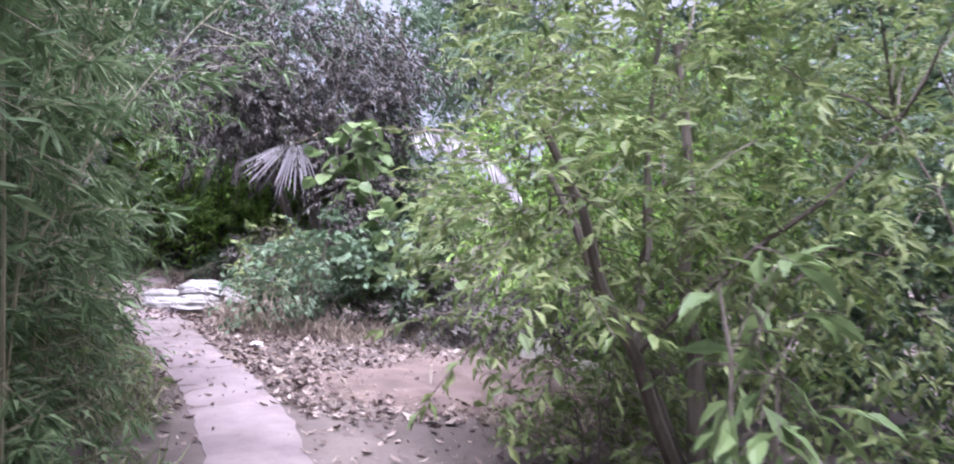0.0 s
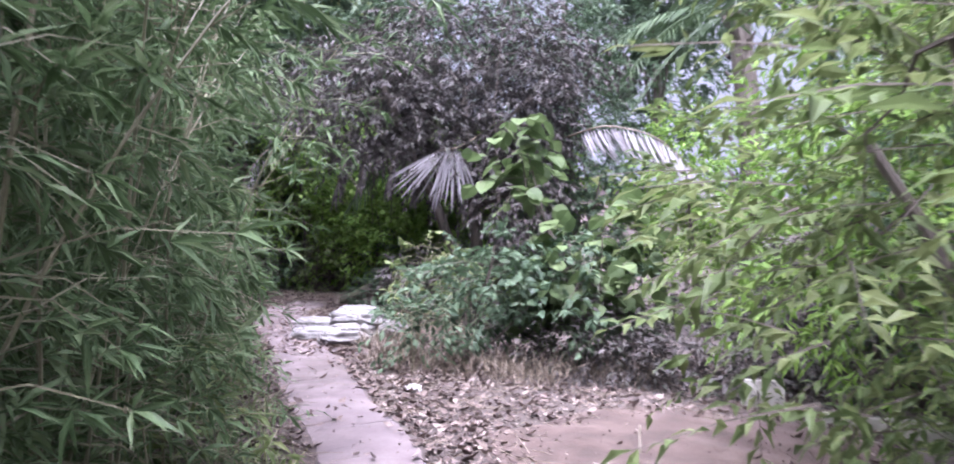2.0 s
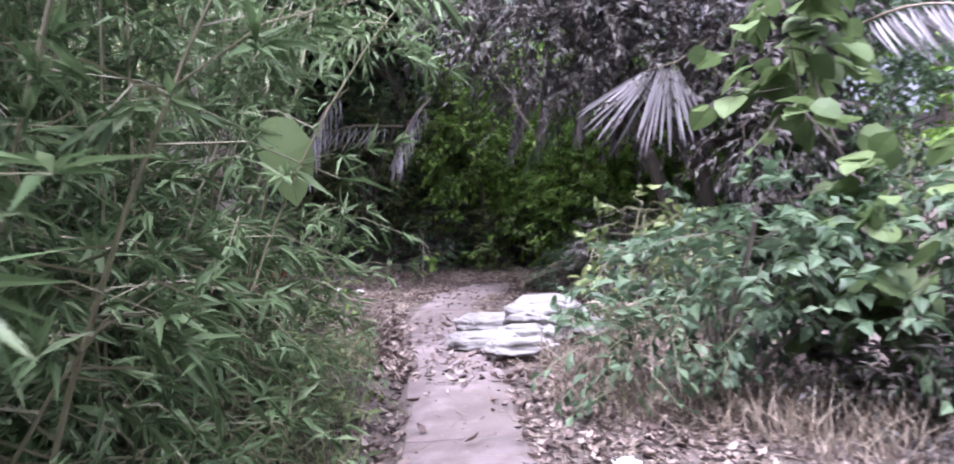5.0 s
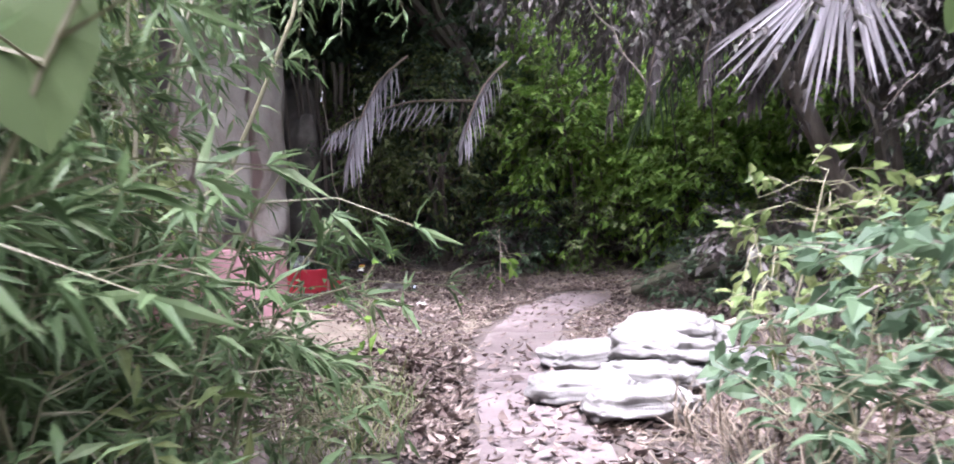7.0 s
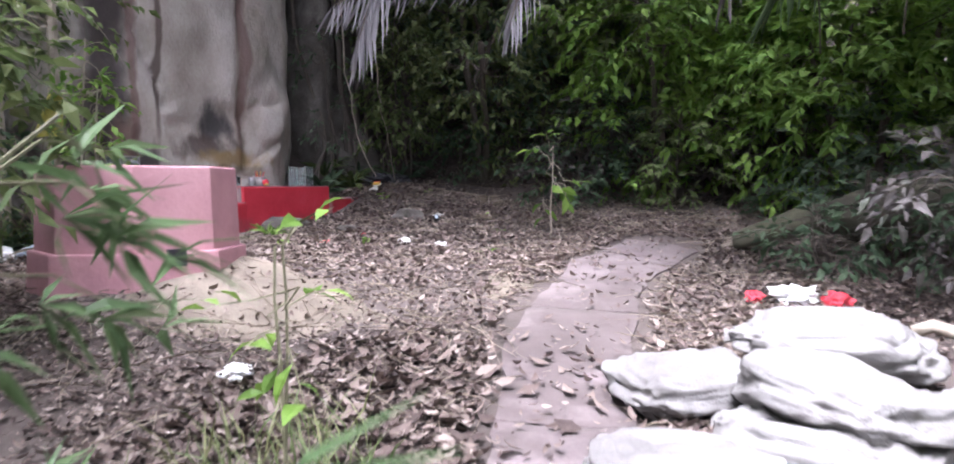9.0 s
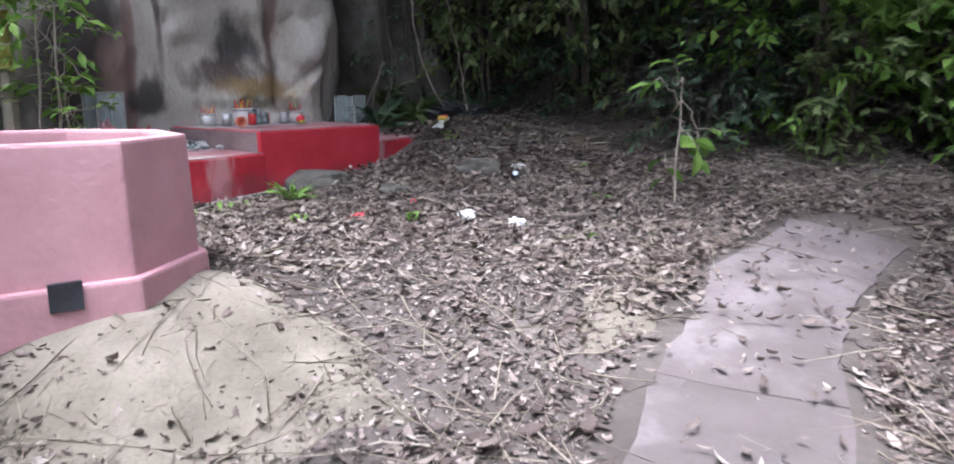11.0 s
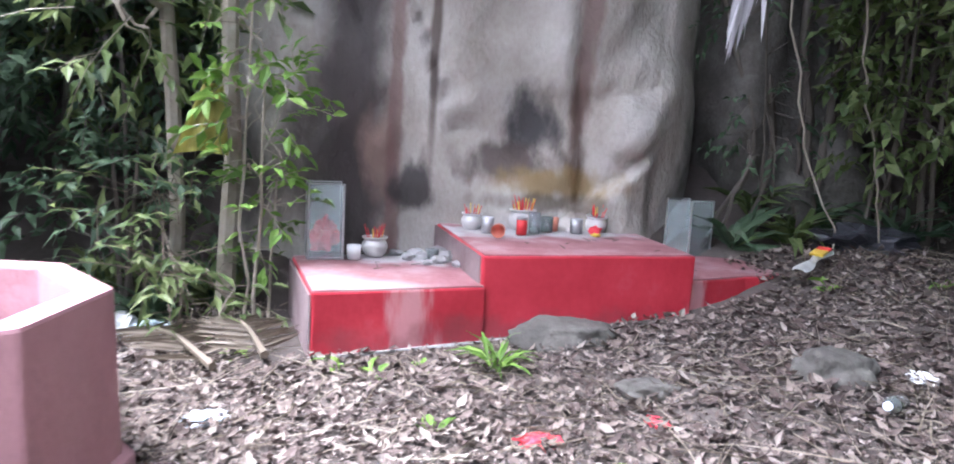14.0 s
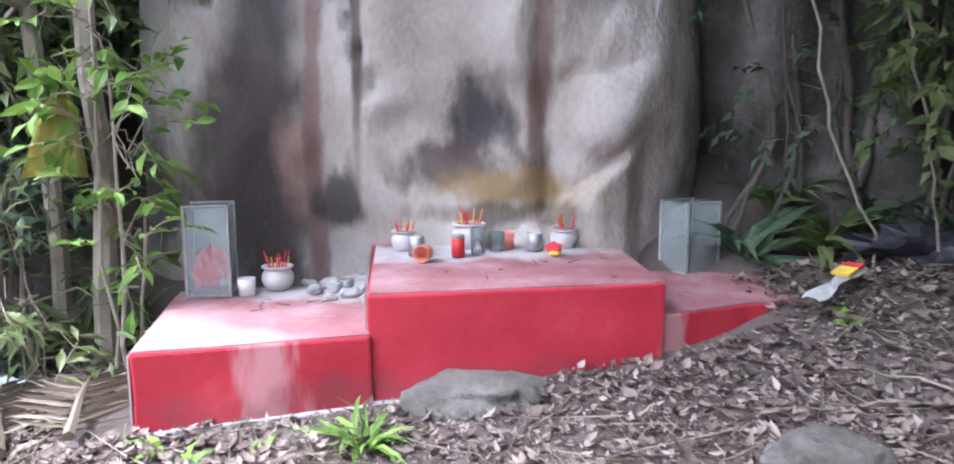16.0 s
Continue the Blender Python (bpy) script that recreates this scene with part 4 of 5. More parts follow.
fan_frond((-2.97, 12.55, 4.14), (0.97, 0.25), 24, 0.95, 1, "grey dried palm frond hanging from the dark thicket")
hang_frond([(-1.4, 13.4, 4.4), (-0.8, 13.1, 4.5), (0.0, 12.8, 4.2), (0.7, 12.7, 3.3)], 0.75, 34, FROND, "pale dead palm frond drooping in the light", 2, 0.9, 0.035)
hang_frond([(-8.55, 14.4, 5.1), (-8.65, 13.9, 4.7), (-8.75, 13.6, 4.1), (-8.8, 13.5, 3.7)], 0.75, 30, FROND, "grey palm frond drooping over the clearing", 3, 0.85, 0.03)
hang_frond([(-7.2, 14.7, 4.8), (-7.25, 14.3, 4.5), (-7.3, 14.0, 4.1), (-7.35, 13.9, 3.75)], 0.6, 20, FROND, "grey palm frond drooping over the bank", 4, 0.85, 0.028)
hang_frond([(-8.2, 15.4, 4.6), (-8.5, 14.4, 4.5), (-8.75, 13.6, 4.2), (-8.8, 13.2, 3.95)], 0.55, 20, FROND, "grey palm frond hanging in front of the boulder", 5, 0.9, 0.026)
hang_frond([(-4.4, 15.4, 4.5), (-4.6, 14.6, 4.5), (-4.9, 14.0, 4.1), (-5.1, 13.7, 3.6)], 0.7, 22, PALMLEAF, "dark palm frond drooping over the path", 6, 0.8, 0.03)
for i, (x, y, z) in enumerate([(-5.4, 14.0, 4.6), (-4.8, 13.6, 4.7), (-4.2, 13.3, 4.6), (-3.9, 13.8, 4.5)]):
    hang_frond([(x + 0.5, y + 0.6, z + 0.2), (x + 0.2, y + 0.3, z + 0.1), (x, y, z - 0.3), (x - 0.1, y - 0.1, z - 0.8)], 0.65, 24, SHADEFROND, "dull brown dead palm frond hanging over the path, coloured darker for shade", 30 + i, 0.95, 0.028)
for i, (a, b) in enumerate((((-9.0, 11.45), (-9.7, 11.0)), ((-9.05, 11.65), (-9.6, 11.45)), ((-7.9, 14.3), (-8.6, 15.2)))):
    z = lambda p: ground_z(*p) + 0.06
    hang_frond([(*a, z(a)), ((a[0] + b[0]) / 2, (a[1] + b[1]) / 2, z(a) + 0.03), (*b, z(b) + 0.02)], 0.28, 22, STRAW, "withered brown palm frond lying on the leaf litter", 10 + i, 0.06, 0.016)


def palm(x, y, h, seed, material):
    """A palm: stout scarred trunk and arching fronds."""
    rng = np.random.default_rng(seed)
    z = ground_z(x, y)
    ob = thing("palm_tree", (x, y, z), "tall palm with a dark fibrous trunk and arching fronds", "palm", "palms behind the thicket")
    tr = Soup()
    n = 16
    tr.tube(np.array([(0.12 * math.sin(i * 0.2), 0, h * i / n - 0.1) for i in range(n + 1)]), 0.24, 0.2, 10)
    for i in range(60):
        a, hh = rng.uniform(0, 6.28), rng.uniform(0.25, 1) * h
        p = np.array([0.2 * math.cos(a), 0.2 * math.sin(a), hh])
        tr.tube(np.array([p, p + (0.12 * math.cos(a), 0.12 * math.sin(a), 0.16)]), 0.045, 0.012, 4)
    tr.out("trunk", BARK, ob)
    for k in range(15):
        a = 2 * math.pi * (k + rng.uniform(-0.3, 0.3)) / 15
        up, l = rng.uniform(-0.1, 0.9), rng.uniform(1.9, 2.6)
        pts = [(x + 0.1 * math.cos(a), y + 0.1 * math.sin(a), z + h)]
        for q in (0.35, 0.7, 1.0):
            pts.append((x + math.cos(a) * l * q, y + math.sin(a) * l * q, z + h + up * q * 1.3 - 1.5 * q * q * (1.15 - up * 0.4)))
        _, rib, lv = frond(pts, 0.6, 30, material, "", seed * 50 + k, 0.55, 0.03, top=False)
        off = np.array(pts[0]) - (x, y, z)
        for s in (rib, lv):
            s.v = [v + off for v in s.v]
        f = rib.out("frond", PALMLEAF, ob)
        lv.out("blade", material, f)


palm(1.5, 15.2, 5.6, 5, PALMLEAF)
palm(-5.2, 18.4, 5.2, 6, PALMLEAF)


# ---- the sandbags and what lies beside the path ----
def sandbag(x, y, z, rz, seed, tilt=0.0, size=1.0):
    bm = bmesh.new()
    bmesh.ops.create_icosphere(bm, subdivisions=5, radius=1)
    for v in bm.verts:
        p = v.co.copy()
        q = Vector([math.copysign(abs(c) ** e, c) for c, e in zip(p, (0.55, 0.62, 0.85))])
        pinch = 1 - 0.5 * max(0.0, (q.x - 0.6) / 0.4) ** 1.2
        w = Vector((q.x * 0.37, q.y * 0.25 * pinch, q.z * 0.108 * pinch * (1 + 0.25 * noise.noise((p.x * 1.5, p.y * 1.5, seed * 5)))))
        if w.z < 0:
            w.z *= 0.75
        cr = noise.noise(v.co * 2.2 + Vector((seed * 3.3, 0, 0))) * 0.05 + 0.012 * noise.noise(Vector((v.co.x * 9 + v.co.y * 4, v.co.y * 7 - v.co.x * 3, seed))) + 0.014 * noise.noise(v.co * 7) + 0.006 * noise.noise(v.co * 17) + 0.02 * max(0.0, p.x) * noise.noise(Vector((p.x * 3, math.atan2(p.z, p.y) * 5, seed)))
        w += v.normal * cr
        v.co = w * size
    bt_ = bmesh.new()
    tie = bmesh.ops.create_cone(bt_, cap_ends=True, segments=10, radius1=0.03 * size, radius2=0.06 * size, depth=0.07 * size)["verts"]
    for v in tie:
        v.co = Vector((0.37 * size + v.co.z, v.co.x * (1 + 0.2 * noise.noise(v.co * 40)), v.co.y * 0.5))
    ob = part("sandbag", bm, SACK, smooth=True)
    ob.matrix_basis = pose(x, y, z, tilt, 0, rz)
    part("tie", bt_, SACK, ob, "gathered neck of the sack")
    tagged(ob, "plump white woven sandbag, dirty, lying in a loose pile", "sandbag", "pile of sandbags")


for i, (x, y, lay, rz, tl, sz) in enumerate([(-4.78, 11.6, 0, 55, 4, 0.95), (-4.2, 11.35, 0, 170, -3, 1.0), (-4.5, 10.9, 0, 25, 2, 0.9), (-4.35, 12.3, 0, 205, 0, 1.0), (-4.3, 11.75, 0, 130, 3, 1.0),
                                            (-4.2, 11.5, 1, 150, 6, 1.05), (-4.4, 12.1, 1, 200, -5, 1.0), (-3.75, 11.9, 0, 140, 3, 1.0), (-4.05, 10.72, 0, 35, -2, 0.85)]):
    sandbag(x, y, ground_z(x, y) + 0.075 + 0.12 * lay, rz, i + 1, tl, sz)


def crumple(name, label, category, x, y, r, material, seed, squash=0.5, dz=0.0):
    bm = lump(r, r * 0.8, r * squash, seed, 0.75, 3, 2.6)
    ob = part(name, bm, material)
    ob.matrix_basis = pose(x, y, ground_z(x, y) + r * squash * 0.55 + dz, 0, 0, seed * 53)
    return tagged(ob, label, category)


def stick(name, label, a, b, r, material, seed, category="branch", sides=7, wob=0.02, r1=None):
    s = Soup()
    a, b = np.array(a, float), np.array(b, float)
    ln = bend(a, b, 9, wob, np.random.default_rng(seed))
    s.tube(ln, r, r1 or r * 0.6, sides)
    return tagged(s.out(name, material, smooth=True), label, category)


def fallen_log(a, b, r0, r1):
    """A rough tapering trunk with a splintered pale tip and stubs of branches."""
    a, b = Vector(a), Vector(b)
    ax = (b - a).normalized()
    u = ax.orthogonal().normalized()
    w = ax.cross(u)
    n, k = 48, 26
    v = []
    for i in range(n + 1):
        t = i / n
        c = a.lerp(b, t) + Vector((0, 0, 0.07 * math.sin(t * 5.0)))
        for j in range(k):
            q = 2 * math.pi * j / k
            d = u * math.cos(q) + w * math.sin(q)
            r = (r0 + (r1 - r0) * t ** 0.8) * (1 + 0.28 * noise.noise(Vector((t * 7, 0, 0)) + d * 1.2) + 0.14 * noise.noise(Vector((t * 22, 3, 0)) + d * 3.5))
            v.append(c + d * r)
    f = [(i * k + j, i * k + (j + 1) % k, (i + 1) * k + (j + 1) % k, (i + 1) * k + j) for i in range(n) for j in range(k)]
    f += [tuple(range(k))[::-1], tuple(range(n * k, n * k + k))]
    log = tagged(add("fallen_log", v, f, MOSSBARK, smooth=True), "thick rough mossy fallen log propped beside the path", "log")
    tip = Soup()
    rng = np.random.default_rng(6)
    for _ in range(7):
        o = np.array(a) + rng.normal(0, 0.02, 3)
        tip.tube([o + np.array(ax) * 0.12, o - np.array(ax) * rng.uniform(0.02, 0.12)], 0.022, 0.004, 5)
    tip.out("splintered_tip", PALEBARK, log, "pale splintered broken end")
    for t, l in ((0.3, 0.25), (0.52, 0.4), (0.7, 0.3)):
        st = Soup()
        o = np.array(a.lerp(b, t))
        st.tube([o, o + (rng.normal(0, 0.1), -0.15, l + 0.1)], 0.03, 0.012, 6)
        st.out("branch_stub", MOSSBARK, log)


fallen_log((-5.62, 14.45, 1.9), (-2.6, 14.7, 2.5), 0.06, 0.3)
for i, (x, y, h) in enumerate([(-4.9, 14.1, 0.25), (-4.2, 14.1, 0.3), (-3.5, 14.2, 0.4), (-4.5, 14.9, 0.5), (-3.8, 14.95, 0.6)]):
    plant("undergrowth_shrub", "dark low weeds growing against the fallen log", "shrub", foot(x, y), [(0, 0, h, 0.35, 0.25, h)], 50, 0.22, 7, (0.1, 0.04), DARKLEAF,
          trunk=(0.01, 0.005), stems=3, droop=0.4, seed=130 + i, group="weeds by the log")
stick("branch", "pale barked branch lying behind the sandbags", (-4.15, 12.75, 1.62), (-3.4, 12.9, 1.66), 0.035, PALEBARK, 4)
stick("upright_stake", "short pale stake standing in the sand", (-0.45, 7.34, 0.6), (-0.44, 7.34, 0.86), 0.016, PALEBARK, 5, "stake", 5, 0.001)
crumple("plastic_bag", "crumpled white plastic bag with a red print", "plastic bag", -4.85, 13.3, 0.14, WHITE, 3)
crumple("red_rag", "small crumpled red wrapper on the litter", "wrapper", -4.62, 13.35, 0.08, REDCLOTH, 4, 0.7)
crumple("red_rag", "small crumpled red wrapper beside a white bag", "wrapper", -5.05, 13.2, 0.06, REDCLOTH, 5, 0.7)
crumple("plastic_bag", "crumpled white plastic litter among dry leaves", "plastic bag", -7.87, 13.11, 0.06, WHITE, 6)
crumple("plastic_bag", "white plastic bags tossed beside the furnace", "plastic bag", -9.9, 10.8, 0.14, WHITE, 7)
crumple("plastic_bag", "pale blue plastic wrapper on the leaves", "plastic bag", -9.75, 11.0, 0.1, BLUE, 8)
crumple("plastic_bag", "pale blue plastic scrap near the furnace", "plastic bag", -8.53, 11.52, 0.07, BLUE, 9, 0.35)
crumple("plastic_bag", "white paper scrap on the leaf litter", "paper", -7.6, 13.25, 0.055, WHITE, 10, 0.4)
crumple("plastic_bag", "white paper scrap near the stone", "paper", -8.5, 14.25, 0.05, WHITE, 11, 0.4)
crumple("paper_scrap", "faded pink paper crumpled in the leaves", "paper", -8.29, 12.66, 0.07, REDCLOTH, 12, 0.25)
crumple("paper_scrap", "faded pink paper scrap by the altar", "paper", -8.35, 13.1, 0.05, REDCLOTH, 14, 0.25)
crumple("white_litter", "white plastic sachet caught in low weeds", "plastic bag", -6.35, 10.5, 0.08, WHITE, 13, 0.4)
crumple("black_bag", "torn black plastic bag draped on the slope", "plastic bag", -9.95, 14.95, 0.26, BLACK, 15, 0.35)
crumple("litter_lump", "white litter in the dead leaves beside the path", "plastic bag", -2.55, 8.75, 0.1, WHITE, 16, 0.35)


def wrapper():
    bm = bmesh.new()
    n = 12
    rows = []
    for i in range(n + 1):
        t = i / n
        rows.append([bm.verts.new((0.38 * (t - 0.5), 0.035 * s * (1 + 0.4 * math.sin(t * 9)), 0.02 * noise.noise((t * 6, s * 2, 1)) + 0.015 * math.cos(s * 1.5))) for s in (-1, -0.4, 0.4, 1)])
    for a, b in zip(rows, rows[1:]):
        for k in range(3):
            bm.faces.new((a[k], b[k], b[k + 1], a[k + 1]))
    bmesh.ops.solidify(bm, geom=list(bm.faces), thickness=0.012)
    ob = part("wrapper", bm, WHITE)
    ob.matrix_basis = pose(-9.55, 14.4, ground_z(-9.55, 14.4) + 0.1, 0, -12, 128)
    tagged(ob, "torn white wrapper with yellow band on the slope", "wrapper")
    b2 = bmesh.new()
    box(b2, 0.04, 0.12, -0.036, 0.036, 0.015, 0.028)
    part("band", b2, GOLD, ob, "yellow printed band")
    b3 = bmesh.new()
    box(b3, 0.125, 0.17, -0.036, 0.034, 0.015, 0.028)
    part("band", b3, STICK, ob, "red printed band")


wrapper()
bt = part("bottle", lathe([(0.028, 0), (0.032, 0.01), (0.032, 0.12), (0.03, 0.13), (0.014, 0.17), (0.013, 0.185)], 16), GLASS, smooth=True)
bt.matrix_basis = pose(-8.3, 14.0, ground_z(-8.3, 14.0) + 0.04, 80, 0, 40)
tagged(bt, "clear plastic bottle with blue cap among leaves", "bottle")
part("cap", lathe([(0.015, 0.186), (0.016, 0.19), (0.016, 0.205), (0.012, 0.207)], 12), BLUE, bt, "blue screw cap")

for x, y, rx, ry, rz, sd_, lb in ((-9.3, 13.0, 0.24, 0.15, 0.085, 1, "flat grey stone lying against the red altar"), (-8.62, 13.95, 0.15, 0.13, 0.1, 2, "rough grey stone half sunk in leaf litter"),
                                  (-8.6, 13.15, 0.11, 0.09, 0.045, 3, "small grey stone among dead leaves")):
    ob = part("stone", lump(rx, ry, rz, sd_, 0.35, 4, 1.5, 0.8), STONE, smooth=True)
    ob.matrix_basis = pose(x, y, ground_z(x, y) + rz * 0.05, 0, 0, 70 + sd_ * 15)
    tagged(ob, lb, "stone")
ob = part("concrete_block", prism([(-0.2, -0.06), (0.2, -0.06), (0.2, 0.06), (-0.2, 0.06)], 0, 0.3, 0.012), BLOCK)
ob.matrix_basis = pose(0.7, 9.35, ground_z(0.7, 9.35) - 0.03, 0, 4, 24)
tagged(ob, "grey concrete block standing at the edge of the sand", "block")
ob = part("kerb_stone", prism([(-0.6, -0.09), (0.6, -0.09), (0.6, 0.09), (-0.6, 0.09)], 0, 0.16, 0.015), BLOCK)
ob.matrix_basis = pose(1.7, 8.75, ground_z(1.7, 8.75) - 0.03, 0, 3, -12)
tagged(ob, "low concrete kerb stone beside the sand", "kerb")


# ---- things on the altar ----
def joss_pot(x, y, z, s, n, seed, label, tilt=0.0):
    rng = np.random.default_rng(seed)
    ob = thing("incense_pot", (x, y, z), label, "incense pot", "incense pots on the altar")
    ob.matrix_basis = pose(x, y, z, 0, tilt, 0)
    prof = [(0.6, 0.0), (0.66, 0.06), (0.9, 0.35), (1.0, 0.7), (0.96, 1.0), (0.8, 1.25), (0.78, 1.32), (0.98, 1.42), (0.99, 1.52), (0.86, 1.52), (0.8, 1.4)]
    part("bowl", lathe([(r * s, h * s) for r, h in prof], 24), CERAMIC, ob, smooth=True)
    part("ash", lathe([(0.82 * s, 1.32 * s), (0.8 * s, 1.42 * s), (0.3 * s, 1.46 * s)], 16), ASH, ob, "grey incense ash")
    for i in range(n):
        a, r = rng.uniform(0, 6.28), 0.7 * s * math.sqrt(rng.random())
        p = np.array([r * math.cos(a), r * math.sin(a), 1.4 * s])
        l = rng.uniform(0.4, 1.1) * s
        q = Soup()
        q.tube(np.array([p, p + (math.cos(a) * 0.25 * l, math.sin(a) * 0.25 * l, l)]), 0.0028, 0.0024, 5)
        q.out("joss_stick", GOLD if i % 4 == 0 else STICK, ob)


joss_pot(-10.05, 12.10, 2.2, 0.072, 14, 1, "white ceramic incense pot with stubs on the lower step")
joss_pot(-10.24, 12.66, 2.345, 0.062, 14, 2, "small white incense pot with red joss stubs")
joss_pot(-10.28, 12.97, 2.345, 0.082, 26, 3, "large white incense pot crowded with red joss sticks")
joss_pot(-10.3, 13.43, 2.345, 0.066, 14, 4, "white incense pot leaning to one side", 7)


def cup(name, label, x, y, z, r, h, material, flare=1.1, lie=False, rz=0.0, category="cup"):
    prof = [(r, 0), (r * flare, h), (r * flare * 0.9, h), (r * 0.88, 0.008)]
    ob = part(name, lathe(prof, 20), material, smooth=True)
    ob.matrix_basis = pose(x, y, z + (r if lie else 0), 90 if lie else 0, 0, rz)
    return tagged(ob, label, category)


T = 2.348
cup("tin_can", "dull grey tin can on the altar", -10.08, 12.73, T, 0.036, 0.09, TIN, 1.0, category="can")
cn = cup("drink_can", "dark red and green drink can on the altar", -10.05, 12.92, T, 0.03, 0.1, STICK, 1.0, category="can")
part("rim", lathe([(0.031, 0.085), (0.031, 0.1), (0.027, 0.103)], 18), TIN, cn, "metal rim")
cup("offering_cup", "orange plastic cup lying on its side", -9.98, 12.78, T, 0.034, 0.07, TERRA, 1.15, True, 75)
cup("drinking_glass", "tall clear drinking glass on the altar", -10.13, 13.01, T, 0.033, 0.12, GLASS, 1.05, category="glass")
cup("drinking_glass", "short clear glass on the altar", -10.2, 13.1, T, 0.036, 0.09, GLASS, 1.05, category="glass")
cup("offering_cup", "pink plastic cup behind a clear glass", -10.27, 13.15, T, 0.036, 0.08, TERRA, 1.1)
cup("tin_can", "grey dented tin on the altar top", -10.2, 13.28, T, 0.038, 0.085, TIN, 1.0, category="can")
cup("offering_cup", "pale plastic cup beside the lower incense pot", -9.94, 11.99, 2.2, 0.034, 0.075, WHITE, 1.15)
cup("offering_cup", "small clear cup on the ashy step", -10.0, 12.42, 2.2, 0.03, 0.055, GLASS, 1.1)
fl = part("flower", lump(0.035, 0.035, 0.035, 3, 0.6, 2, 3), REDCLOTH)
fl.matrix_basis = pose(-10.08, 13.36, T + 0.03)
tagged(fl, "red and yellow artificial flower head on the altar", "flower")
part("petal", lump(0.022, 0.028, 0.014, 5, 0.5, 2, 3), GOLD, fl, "yellow petals").location = (0.02, 0.0, -0.018)


for i, (x, y, r) in enumerate([(-9.98, 12.28, 0.035), (-10.0, 12.36, 0.03), (-10.08, 12.33, 0.045), (-9.9, 12.45, 0.04), (-10.02, 12.5, 0.05), (-9.8, 12.53, 0.03), (-10.12, 12.22, 0.03), (-9.84, 12.38, 0.022), (-10.15, 12.45, 0.05)]):
    ob = part("rubble", lump(r * 1.4, r, r * 0.6, i + 3, 0.5, 2, 2.2), ASH)
    ob.matrix_basis = pose(x, y, 2.2 + r * 0.4, 0, 0, 40 * i)
    tagged(ob, "pale ashy chunk of rubble lying on the lower step", "rubble", "rubble on the altar step")


def lantern(x, y, z, w, d, h, rz, cloth, label, frame_m, tilt=0):
    """A glass box on the altar: framed panes, open at the back."""
    ob = thing("glass_box", (x, y, z), label, "glass box", "glass boxes on the altar")
    ob.matrix_basis = pose(x, y, z, 0, tilt, rz)
    for px, py, sx, sy in ((0, -d / 2, w - 0.012, 0.004), (0, d / 2, w - 0.012, 0.004), (-w / 2, 0, 0.004, d - 0.012), (w / 2, 0, 0.004, d - 0.012)):
        bm = bmesh.new()
        box(bm, px - sx / 2, px + sx / 2, py - sy / 2, py + sy / 2, 0.012, h - 0.008)
        part("pane", bm, GLASS, ob).visible_shadow = False
    for px in (-w / 2, w / 2):
        for py in (-d / 2, d / 2):
            bm = bmesh.new()
            box(bm, px - 0.005, px + 0.005, py - 0.005, py + 0.005, 0, h)
            part("post", bm, frame_m, ob)
    bm = bmesh.new()
    box(bm, -w / 2 - 0.006, w / 2 + 0.006, -d / 2 - 0.006, d / 2 + 0.006, 0.0, 0.01)
    part("bottom", bm, frame_m, ob)
    for py in (-d / 2, d / 2):
        bm = bmesh.new()
        box(bm, -w / 2 + 0.006, w / 2 - 0.006, py - 0.004, py + 0.004, h - 0.007, h)
        part("top_rail", bm, frame_m, ob)
    if cloth:
        c = part("cloth", lump(w * 0.4, d * 0.38, 0.085, 8, 0.5, 3, 2.4), REDCLOTH, ob, "crumpled red cloth")
        c.location = (0, 0, 0.11)


lantern(-9.97, 11.83, 2.203, 0.18, 0.18, 0.4, 98, True, "dusty glass box holding crumpled red cloth", TIN)
lantern(-10.42, 14.08, 2.2, 0.21, 0.19, 0.36, 118, False, "empty glass box with pale metal frame", ALU)


# ---- plants and clutter round the altar ----
def rosette(name, label, x, y, z, n, length, width, material, seed, rise=0.8, category="fern", group=""):
    """A tuft of long leaves from one root."""
    rng = np.random.default_rng(seed)
    ob = thing(name, (x, y, z), label, category, group)
    lv = Soup()
    a = rng.uniform(0, 6.28, n)
    D = np.c_[np.cos(a), np.sin(a), rng.uniform(0.15, 1.4, n) * rise]
    lv.leaves(rng.normal(0, 0.015, (n, 3)), D, length * rng.uniform(0.5, 1.1, n), width * rng.uniform(0.7, 1.2, n), rng=rng, curl=0.3)
    lv.out("leaves", material, ob)
    st = Soup()
    st.tube([(0, 0, -0.05), (0, 0, 0.03)], 0.012, 0.006, 5)
    st.out("root", STRAW, ob)


